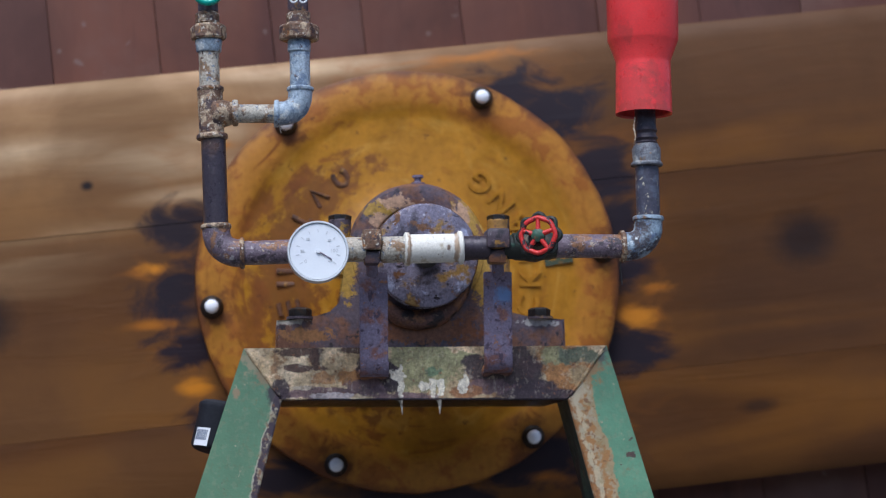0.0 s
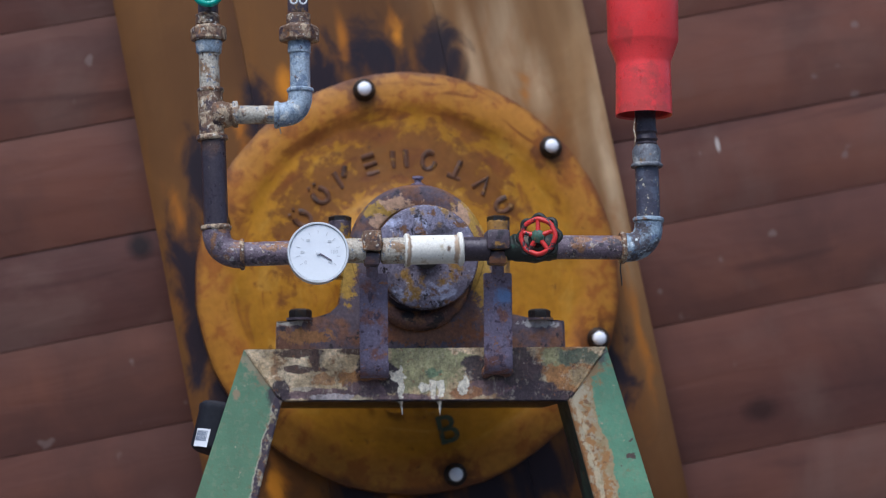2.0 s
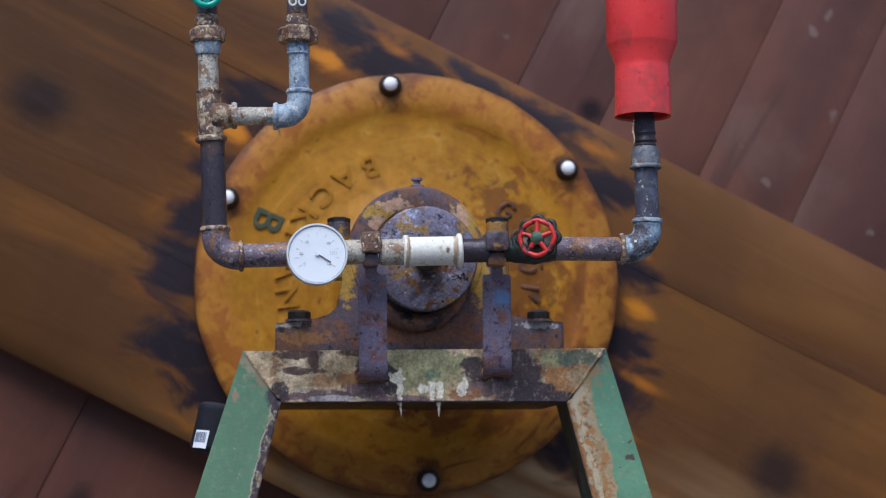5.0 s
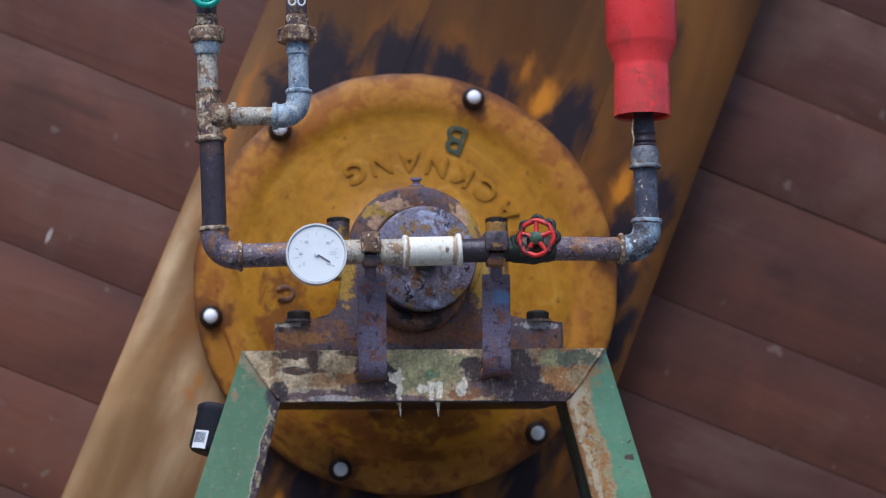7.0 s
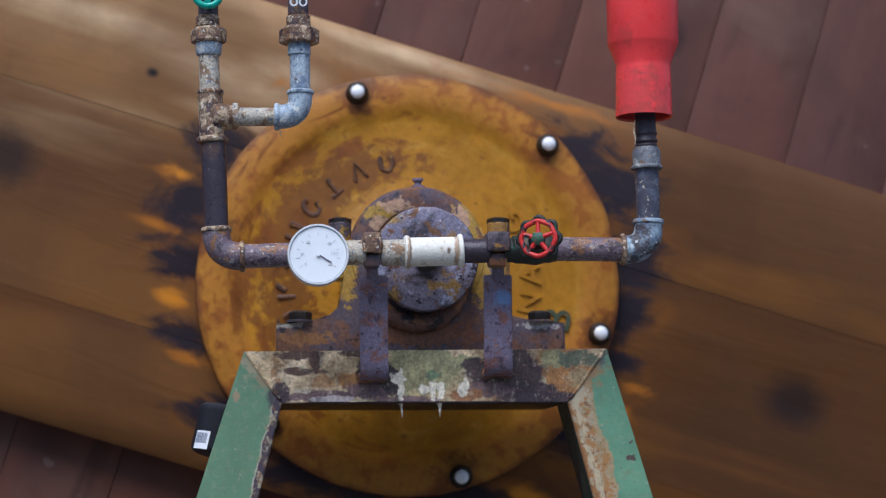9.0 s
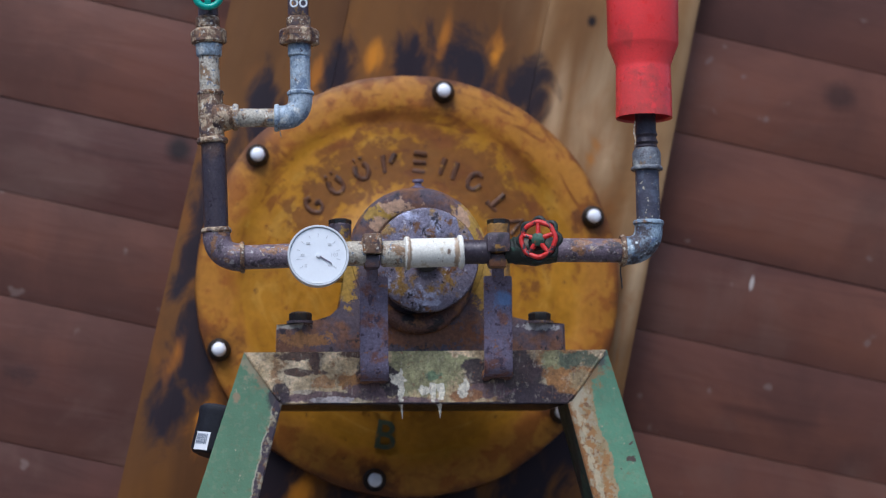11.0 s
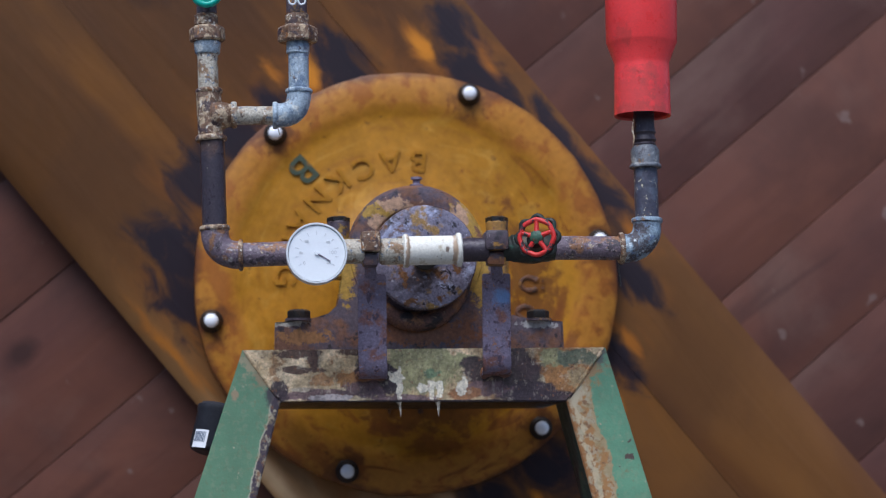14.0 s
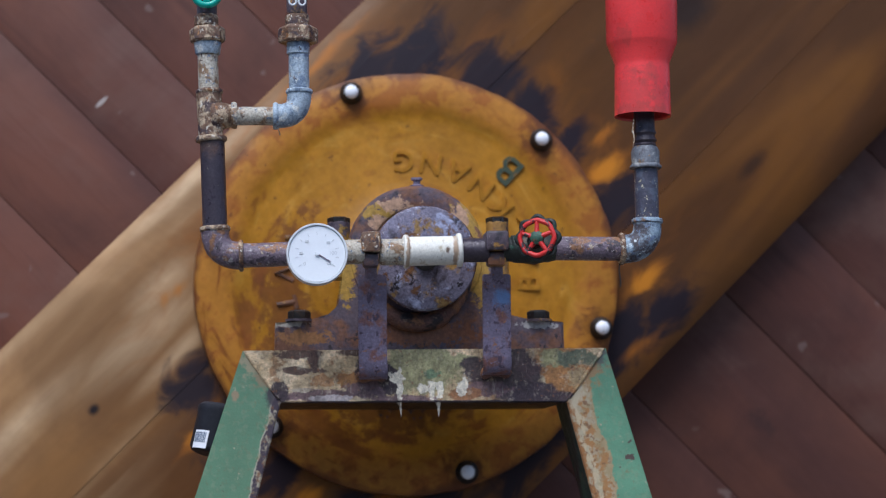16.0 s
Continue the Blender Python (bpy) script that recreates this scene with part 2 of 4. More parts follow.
def ochre():
    """Old ochre paint: a paler, rustier rim, clean paint round most of the dish, and rust bleeding out round the worn name."""
    m, t, b = nodes_of("ochre_paint", 0.5)
    b.inputs["Specular IOR Level"].default_value = 0.24
    raw = coords(t, own=False)
    r = radius(t, raw)
    x, z = parted(t, raw)

    def noisy(scale, detail, rough, warp, vec=raw):
        return put(t, "ShaderNodeTexNoise", Vector=vec, Scale=scale, Detail=detail, Roughness=rough, Distortion=warp).outputs[0]

    def ramp(a, lo, hi, v0=0.0, v1=1.0):
        return put(t, "ShaderNodeMapRange", i0=a, i1=lo, i2=hi, i3=v0, i4=v1).outputs[0]

    n1, n2, n3 = noisy(9.0, 7.0, 0.6, 0.5), noisy(30.0, 6.0, 0.62, 0.4), noisy(3.0, 4.0, 0.5, 0.0)
    turn = calc(t, "ARCTAN2", z, calc(t, "ABSOLUTE", x))
    swirl = put(t, "ShaderNodeCombineXYZ", i0=calc(t, "MULTIPLY", r, 34.0), i1=calc(t, "MULTIPLY", turn, 3.2), i2=calc(t, "SIGN", x)).outputs[0]
    stroke = noisy(1.0, 6.0, 0.58, 0.9, swirl)
    # 1 by the name, 0 on the far half
    side = ramp(calc(t, "MULTIPLY_ADD", z, 0.25, x), 0.10, -0.16)
    col = blend(t, ramp(n3, 0.38, 0.64), (0.32, 0.139, 0.0065), (0.43, 0.188, 0.011))
    col = blend(t, calc(t, "MULTIPLY", ramp(stroke, 0.46, 0.34), 0.5), col, (0.48, 0.25, 0.035))
    rim = ramp(calc(t, "MULTIPLY_ADD", n1, 0.04, r), 0.325, 0.352)
    col = blend(t, calc(t, "MULTIPLY", rim, 0.9), col, (0.42, 0.172, 0.022))
    col = blend(t, calc(t, "MULTIPLY", calc(t, "MULTIPLY", rim, ramp(calc(t, "MULTIPLY_ADD", n2, 0.5, calc(t, "MULTIPLY", n1, 0.5)), 0.485, 0.545)), 0.8), col, (0.25, 0.078, 0.012))
    stains = [(rr * math.sin(radians(a)), rr * math.cos(radians(a)), 0.05, 0.05) for a, rr in BOLTS]
    col = blend(t, calc(t, "MULTIPLY", blobs(t, raw, stains, n2, 2.6, 0.3, 1.1), 0.85), col, (0.10, 0.034, 0.010))
    streak = calc(t, "MULTIPLY", ramp(stroke, 0.555, 0.65), ramp(side, 0.0, 1.0, 0.3, 0.9))
    col = blend(t, streak, col, (0.21, 0.066, 0.009))
    ring = ramp(calc(t, "ABSOLUTE", calc(t, "SUBTRACT", r, 0.220)), 0.012, 0.085, 0.10, -0.13)
    mix = calc(t, "ADD", calc(t, "MULTIPLY_ADD", n2, 0.65, calc(t, "MULTIPLY_ADD", n1, 0.2, calc(t, "MULTIPLY", noisy(75.0, 6.0, 0.7, 0.3), 0.35))), ring)
    bleed = ramp(calc(t, "ADD", mix, ramp(side, 0.0, 1.0, -0.24, 0.025)), 0.555, 0.645)
    col = blend(t, calc(t, "MULTIPLY", bleed, 0.8), col, (0.135, 0.043, 0.008))
    for a, rr, wide, tall in ((250, 0.30, 0.075, 0.022), (262, 0.275, 0.05, 0.016), (238, 0.315, 0.05, 0.012), (222, 0.285, 0.03, 0.010), (295, 0.30, 0.045, 0.020), (312, 0.27, 0.03, 0.014)):
        ca, sa = math.cos(radians(a)), math.sin(radians(a))
        u = calc(t, "SUBTRACT", calc(t, "MULTIPLY", x, ca), calc(t, "MULTIPLY", z, sa))
        w = calc(t, "SUBTRACT", calc(t, "ADD", calc(t, "MULTIPLY", x, sa), calc(t, "MULTIPLY", z, ca)), rr)
        local = put(t, "ShaderNodeCombineXYZ", i0=u, i2=calc(t, "MULTIPLY", w, 2.2)).outputs[0]
        col = blend(t, calc(t, "MULTIPLY", patch(t, local, 0.0, 0.0, wide, tall * 2.2, 0.9, 24.0, 0.3, 7.0, 0.62), 0.8), col, (0.17, 0.052, 0.009))
    edge = ramp(calc(t, "MULTIPLY_ADD", n1, 0.05, r), 0.399, 0.413)
    col = blend(t, calc(t, "MULTIPLY", edge, 0.85), col, (0.10, 0.032, 0.012))
    col = blend(t, calc(t, "MULTIPLY", ramp(noisy(48.0, 4.0, 0.6, 0.2), 0.655, 0.71), 0.6), col, (0.09, 0.034, 0.012))
    n4 = noisy(70.0, 5.0, 0.65, 0.0)
    dim = ramp(calc(t, "ADD", calc(t, "ADD", n4, n2), n1), 1.2, 1.8, 0.80, 1.18)
    col = blend(t, 1.0, col, put(t, "ShaderNodeCombineColor", i0=dim, i1=dim, i2=dim).outputs[0], "MULTIPLY")
    t.links.new(col, b.inputs["Base Color"])
    t.links.new(ramp(n2, 0.3, 0.7, 0.36, 0.60), b.inputs["Roughness"])
    relief(t, b, calc(t, "MULTIPLY_ADD", n1, 2.0, n2), 0.45, 0.002)
    return m


OCHRE = ochre()
CAST = worn("rusty_cast_iron", (0.085, 0.062, 0.075), [((0.19, 0.075, 0.03), 16.0, 0.5, 0.62), ((0.36, 0.19, 0.045), 26.0, 0.6, 0.65), ((0.035, 0.026, 0.032), 40.0, 0.55, 0.63), ((0.32, 0.27, 0.28), 120.0, 0.62, 0.7)], 0.45, 0.0, 0.3, 0.22)
HUB = worn("oily_hub_steel", (0.20, 0.18, 0.24), [((0.06, 0.048, 0.058), 15.0, 0.48, 0.60), ((0.30, 0.175, 0.055), 19.0, 0.55, 0.63), ((0.36, 0.37, 0.50), 26.0, 0.55, 0.63), ((0.17, 0.08, 0.035), 42.0, 0.56, 0.64), ((0.03, 0.024, 0.03), 60.0, 0.58, 0.64), ((0.5, 0.48, 0.54), 110.0, 0.63, 0.70)], 0.22, 0.1, 0.35, 0.25)
# leg green darkened: the shade on the inner sides is in this colour
WEB_SHADE = worn("shade_dark_green_paint", (0.035, 0.055, 0.042), [((0.06, 0.11, 0.075), 9.0, 0.5, 0.66), ((0.05, 0.03, 0.026), 16.0, 0.52, 0.64), ((0.2, 0.11, 0.05), 40.0, 0.64, 0.68)], 0.55)


def leg_paint(name, base, a, c, layers):
    """Green paint on a leg, worn away along its inner edge x = a * z + c in strips (colour, from, to, ragged)."""
    m, t, b = nodes_of(name, 0.5)
    raw = coords(t, own=False)
    x, z = parted(t, raw)
    u = calc(t, "ABSOLUTE", calc(t, "SUBTRACT", calc(t, "SUBTRACT", x, calc(t, "MULTIPLY", z, a)), c))
    n = put(t, "ShaderNodeTexNoise", Vector=raw, Scale=22.0, Detail=9.0, Roughness=0.68).outputs[0]
    f = put(t, "ShaderNodeTexNoise", Vector=raw, Scale=150.0, Detail=4.0, Roughness=0.7).outputs[0]
    col = blend(t, cloud(t, raw, 12.0, 0.35, 0.7), base, tuple(q * 1.22 for q in base))
    col = blend(t, cloud(t, raw, 60.0, 0.66, 0.69), col, (0.4, 0.38, 0.25))
    col = blend(t, cloud(t, raw, 45.0, 0.68, 0.71, 4.0), col, (0.09, 0.06, 0.05))
    col = blend(t, calc(t, "MULTIPLY", cloud(t, raw, 24.0, 0.64, 0.7), 0.6), col, (0.25, 0.18, 0.09))
    for tone, far, ragged in layers:
        d = calc(t, "MULTIPLY_ADD", calc(t, "SUBTRACT", n, 0.5), ragged, u)
        mask = put(t, "ShaderNodeMapRange", i0=d, i1=far + 0.0012, i2=far - 0.0012).outputs[0]
        col = blend(t, mask, col, tone)
    spots = put(t, "ShaderNodeMapRange", i0=u, i1=layers[0][1] + 0.004, i2=layers[0][1] - 0.004, i3=0.12, i4=0.85).outputs[0]
    col = blend(t, calc(t, "MULTIPLY", cloud(t, raw, 80.0, 0.5, 0.62), spots), col, (0.42, 0.36, 0.24))
    col = blend(t, calc(t, "MULTIPLY", cloud(t, raw, 110.0, 0.55, 0.64), spots), col, (0.2, 0.09, 0.04))
    col = blend(t, calc(t, "MULTIPLY", cloud(t, raw, 36.0, 0.52, 0.62, 8.0, 0.7), calc(t, "MULTIPLY", spots, 0.6)), col, (0.3, 0.24, 0.12))
    t.links.new(col, b.inputs["Base Color"])
    relief(t, b, calc(t, "ADD", n, f), 0.35)
    return m


def bar_paint():
    """The crossbar: cream and olive paint flaking off purple-black steel, orange rust, white lime below."""
    m, t, b = nodes_of("rust_and_old_paint", 0.6)
    raw = coords(t, own=False)
    drip = put(t, "ShaderNodeVectorMath", i0=raw, i1=(1.0, 1.0, 0.22))
    drip.operation = "MULTIPLY"
    drip = drip.outputs[0]
    col = blend(t, cloud(t, raw, 16.0, 0.40, 0.62, 6.0, 0.6), (0.54, 0.39, 0.21), (0.80, 0.62, 0.39))
    col = blend(t, calc(t, "MULTIPLY", cloud(t, drip, 60.0, 0.5, 0.66, 6.0, 0.65), 0.32), col, (0.26, 0.24, 0.13))
    col = blend(t, calc(t, "MULTIPLY", cloud(t, raw, 34.0, 0.54, 0.64, 7.0, 0.66), 0.8), col, (0.33, 0.16, 0.06))
    dark, rust, white, olive = (0.045, 0.028, 0.036), (0.36, 0.16, 0.045), (0.82, 0.75, 0.60), (0.31, 0.29, 0.14)
    mauve, brown = (0.17, 0.10, 0.105), (0.085, 0.042, 0.03)
    for tone, x, z, rx, rz, ragged in (
            (olive, -0.003, 1.272, 0.070, 0.045, 0.5), ((0.15, 0.22, 0.12), 0.012, 1.262, 0.014, 0.008, 0.9), ((0.36, 0.34, 0.17), 0.04, 1.285, 0.05, 0.012, 0.8),
            (rust, 0.225, 1.266, 0.070, 0.046, 0.35), (olive, 0.215, 1.288, 0.035, 0.014, 0.8), ((0.14, 0.16, 0.10), 0.252, 1.286, 0.034, 0.016, 0.6), ((0.42, 0.30, 0.15), 0.255, 1.262, 0.016, 0.028, 0.9), ((0.5, 0.40, 0.24), 0.19, 1.250, 0.012, 0.010, 1.0),
            (brown, -0.207, 1.296, 0.040, 0.008, 0.55), (brown, -0.182, 1.284, 0.010, 0.014, 0.6), (brown, -0.206, 1.2685, 0.040, 0.0065, 0.55), (brown, -0.120, 1.298, 0.02, 0.006, 0.6),
            (rust, -0.122, 1.254, 0.026, 0.018, 0.8), ((0.42, 0.22, 0.09), -0.165, 1.250, 0.02, 0.010, 0.9), (dark, -0.083, 1.262, 0.034, 0.030, 0.5), (dark, -0.058, 1.252, 0.016, 0.024, 0.7), (mauve, -0.102, 1.236, 0.034, 0.014, 0.7),
            (dark, 0.087, 1.268, 0.026, 0.022, 0.5), (dark, 0.150, 1.256, 0.042, 0.055, 0.28), (dark, 0.176, 1.228, 0.050, 0.020, 0.35), (dark, 0.215, 1.2215, 0.050, 0.010, 0.4), (mauve, 0.105, 1.236, 0.040, 0.012, 0.6),
            (mauve, -0.175, 1.2275, 0.075, 0.0105, 0.55), (dark, -0.235, 1.232, 0.016, 0.018, 0.5), ((0.30, 0.13, 0.05), 0.062, 1.2275, 0.03, 0.010, 0.7), (mauve, -0.03, 1.2215, 0.05, 0.006, 0.7),
            (white, 0.010, 1.2345, 0.005, 0.013, 1.4), (white, 0.024, 1.2335, 0.006, 0.012, 1.4), (white, -0.041, 1.246, 0.0035, 0.022, 1.3), (white, -0.048, 1.256, 0.012, 0.006, 1.0), (white, 0.057, 1.238, 0.005, 0.011, 1.3), (white, 0.065, 1.247, 0.004, 0.015, 1.3), (white, -0.005, 1.238, 0.010, 0.006, 1.0),
            ((0.55, 0.47, 0.44), -0.150, 1.2235, 0.045, 0.0045, 0.9), ((0.56, 0.46, 0.34), -0.205, 1.2365, 0.018, 0.004, 0.9), (dark, -0.0026, 1.2155, 0.3, 0.0035, 0.4)):
        col = blend(t, calc(t, "MULTIPLY", patch(t, raw, x, z, rx, rz, ragged * 1.05, 46.0, 0.13, 10.0, 0.66), 0.95), col, tone)
    col = blend(t, calc(t, "MULTIPLY", cloud(t, drip, 120.0, 0.58, 0.68, 5.0, 0.65), 0.4), col, (0.50, 0.42, 0.31))
    col = blend(t, calc(t, "MULTIPLY", cloud(t, drip, 80.0, 0.60, 0.70, 5.0, 0.65), 0.45), col, (0.075, 0.045, 0.045))
    col = blend(t, calc(t, "MULTIPLY", cloud(t, raw, 95.0, 0.60, 0.68, 5.0, 0.65), 0.6), col, (0.30, 0.125, 0.05))
    col = blend(t, calc(t, "MULTIPLY", cloud(t, raw, 150.0, 0.60, 0.67, 4.0, 0.6), 0.5), col, (0.06, 0.04, 0.042))
    f = put(t, "ShaderNodeTexNoise", Vector=raw, Scale=170.0, Detail=4.0, Roughness=0.7).outputs[0]
    crust = cloud(t, raw, 75.0, 0.50, 0.60, 9.0, 0.72)
    col = blend(t, calc(t, "MULTIPLY", crust, 0.17), col, (0.05, 0.033, 0.036))
    chalk = cloud(t, put(t, "ShaderNodeVectorMath", i0=raw, i1=(4.0, 2.0, 1.0)).outputs[0], 85.0, 0.57, 0.64, 8.0, 0.7)
    col = blend(t, calc(t, "MULTIPLY", chalk, 0.3), col, (0.62, 0.53, 0.38))
    g = put(t, "ShaderNodeTexNoise", Vector=raw, Scale=38.0, Detail=8.0, Roughness=0.68).outputs[0]
    dim = calc(t, "MULTIPLY", put(t, "ShaderNodeMapRange", i0=f, i1=0.3, i2=0.7, i3=0.6, i4=1.3).outputs[0], put(t, "ShaderNodeMapRange", i0=g, i1=0.35, i2=0.65, i3=0.62, i4=1.3).outputs[0])
    col = blend(t, 1.0, col, put(t, "ShaderNodeCombineColor", i0=dim, i1=dim, i2=dim).outputs[0], "MULTIPLY")
    t.links.new(col, b.inputs["Base Color"])
    n = put(t, "ShaderNodeTexNoise", Vector=raw, Scale=40.0, Detail=8.0, Roughness=0.7).outputs[0]
    relief(t, b, calc(t, "MULTIPLY_ADD", n, 2.0, f), 0.6)
    return m


WEAR = bar_paint()
STRAP = worn("rusted_purple_steel", (0.20, 0.165, 0.235), [((0.22, 0.10, 0.085), 30.0, 0.5, 0.62), ((0.34, 0.15, 0.075), 95.0, 0.59, 0.66), ((0.08, 0.055, 0.085), 70.0, 0.56, 0.64), ((0.3, 0.27, 0.36), 140.0, 0.62, 0.68)], 0.5, 0.0, 0.5, 0.2)
MAUVE = worn("mauve_rusted_pipe", (0.17, 0.125, 0.155), [((0.29, 0.14, 0.065), 40.0, 0.52, 0.6), ((0.055, 0.04, 0.05), 55.0, 0.55, 0.62), ((0.42, 0.38, 0.37), 150.0, 0.58, 0.65), ((0.5, 0.4, 0.28), 60.0, 0.63, 0.67)], 0.4, 0.0, 0.8, 0.26)
RUST = worn("rusted_pipe", (0.17, 0.09, 0.05), [((0.52, 0.39, 0.25), 60.0, 0.48, 0.58), ((0.07, 0.04, 0.042), 52.0, 0.53, 0.61), ((0.72, 0.66, 0.54), 130.0, 0.57, 0.64), ((0.34, 0.15, 0.05), 90.0, 0.59, 0.64)], 0.48, 0.0, bump=0.9, grain=0.28)
DARKPIPE = worn("dark_steel_pipe", (0.05, 0.038, 0.05), [((0.12, 0.07, 0.055), 14.0, 0.52, 0.66), ((0.42, 0.38, 0.28), 90.0, 0.67, 0.7)], 0.36, 0.15, bump=0.35, grain=0.24)
GALV = worn("galvanised_steel", (0.38, 0.46, 0.53), [((0.17, 0.23, 0.32), 34.0, 0.52, 0.62), ((0.72, 0.74, 0.71), 55.0, 0.55, 0.65), ((0.26, 0.17, 0.10), 60.0, 0.6, 0.65), ((0.07, 0.06, 0.075), 66.0, 0.62, 0.68)], 0.5, 0.1, bump=0.7, grain=0.24)
LIME = worn("limescaled_pipe", (0.5, 0.45, 0.36), [((0.28, 0.17, 0.09), 46.0, 0.5, 0.6), ((0.16, 0.20, 0.26), 90.0, 0.57, 0.64), ((0.10, 0.06, 0.045), 80.0, 0.6, 0.66), ((0.75, 0.71, 0.62), 150.0, 0.58, 0.65)], 0.5, 0.0, bump=0.8, grain=0.26)
WHITE = worn("white_scale", (0.78, 0.75, 0.66), [((0.5, 0.42, 0.28), 36.0, 0.57, 0.68), ((0.25, 0.15, 0.08), 105.0, 0.66, 0.7)], 0.7, bump=0.4, grain=0.08)
RED = worn("red_plastic", (0.86, 0.055, 0.055), [((0.70, 0.04, 0.042), 7.0, 0.5, 0.7)], 0.36, bump=0.12, grain=0.06)
WHEELRED = worn("chipped_red_paint", (0.62, 0.03, 0.025), [((0.035, 0.025, 0.028), 60.0, 0.53, 0.57)], 0.4)
TEAL = worn("teal_plastic", (0.01, 0.36, 0.27), [((0.008, 0.26, 0.2), 30.0, 0.5, 0.7)], 0.35, bump=0.1, grain=0.05)
BLACK = worn("black_plastic", (0.010, 0.011, 0.017), [((0.02, 0.02, 0.027), 30.0, 0.5, 0.7)], 0.62, bump=0.1)
SPECK = worn("speckled_dark_steel", (0.06, 0.058, 0.085), [((0.10, 0.11, 0.15), 40.0, 0.5, 0.62), ((0.14, 0.08, 0.055), 50.0, 0.58, 0.66), ((0.55, 0.5, 0.36), 120.0, 0.615, 0.65)], 0.45, bump=0.4, grain=0.22)
CORRODED = worn("corroded_galvanised_steel", (0.30, 0.39, 0.47), [((0.065, 0.055, 0.065), 26.0, 0.46, 0.56), ((0.66, 0.72, 0.74), 60.0, 0.57, 0.64), ((0.24, 0.14, 0.08), 48.0, 0.58, 0.64), ((0.16, 0.22, 0.34), 90.0, 0.56, 0.64)], 0.5, bump=0.8, grain=0.25)
COUPLING = worn("weathered_grey_steel", (0.17, 0.18, 0.20), [((0.40, 0.40, 0.38), 50.0, 0.52, 0.64), ((0.07, 0.06, 0.07), 40.0, 0.54, 0.63), ((0.26, 0.17, 0.10), 70.0, 0.6, 0.67)], 0.45, 0.2, bump=0.6, grain=0.22)
HUBGREEN = worn("chipped_green_paint", (0.045, 0.11, 0.07), [((0.02, 0.025, 0.02), 70.0, 0.5, 0.6), ((0.2, 0.1, 0.05), 90.0, 0.6, 0.66)], 0.5)
VALVE = worn("blackened_green_valve", (0.018, 0.022, 0.018), [((0.02, 0.06, 0.04), 60.0, 0.55, 0.65), ((0.10, 0.06, 0.03), 68.0, 0.62, 0.68)], 0.55, 0.2)
DIAL = worn("white_dial", (0.84, 0.87, 0.89), [((0.79, 0.82, 0.85), 20.0, 0.4, 0.7)], 0.5, bump=0.02, grain=0.01)
STEEL = worn("brushed_steel", (0.78, 0.80, 0.81), [((0.66, 0.68, 0.69), 40.0, 0.5, 0.7)], 0.42, 0.25, 0.1, 0.05)
BOLT = worn("glossy_white_cap", (0.86, 0.87, 0.9), [], 0.18, 0.0, 0.02, 0.02)
# black for greasy fittings; on the lower flange it stands for shade
GREASE_SHADE = worn("black_grease_and_shade", (0.012, 0.010, 0.009), [((0.05, 0.025, 0.01), 40.0, 0.55, 0.7)], 0.4)
INK = worn("grey_print", (0.62, 0.64, 0.66), [], 0.6, bump=0.0)
STENCIL = worn("dark_green_stencil_paint", (0.045, 0.06, 0.03), [((0.2, 0.1, 0.014), 70.0, 0.62, 0.7)], 0.6, bump=0.05)
LIP = worn("rust_crusted_iron", (0.17, 0.08, 0.06), [((0.32, 0.14, 0.055), 34.0, 0.5, 0.62), ((0.035, 0.025, 0.028), 26.0, 0.52, 0.62), ((0.3, 0.2, 0.13), 90.0, 0.62, 0.68)], 0.55, bump=0.8, grain=0.25)
SCALE = worn("raised_rust", (0.11, 0.038, 0.011), [((0.055, 0.022, 0.01), 60.0, 0.48, 0.6), ((0.26, 0.12, 0.016), 80.0, 0.58, 0.66)], 0.6)
BARS = worn("blue_grey_print", (0.16, 0.19, 0.24), [], 0.6, bump=0.0)
PAPER = worn("white_label_paper", (0.7, 0.71, 0.73), [], 0.6, bump=0.03, grain=0.02)
RENDERED = worn("grey_wall_render", (0.27, 0.26, 0.25), [((0.2, 0.19, 0.185), 0.9, 0.45, 0.65), ((0.33, 0.31, 0.29), 4.0, 0.55, 0.7)], 0.85, size=50.0)
EARTH = worn("damp_concrete", (0.16, 0.15, 0.14), [((0.11, 0.103, 0.097), 0.8, 0.45, 0.65), ((0.21, 0.195, 0.18), 5.0, 0.55, 0.7)], 0.8, size=60.0)


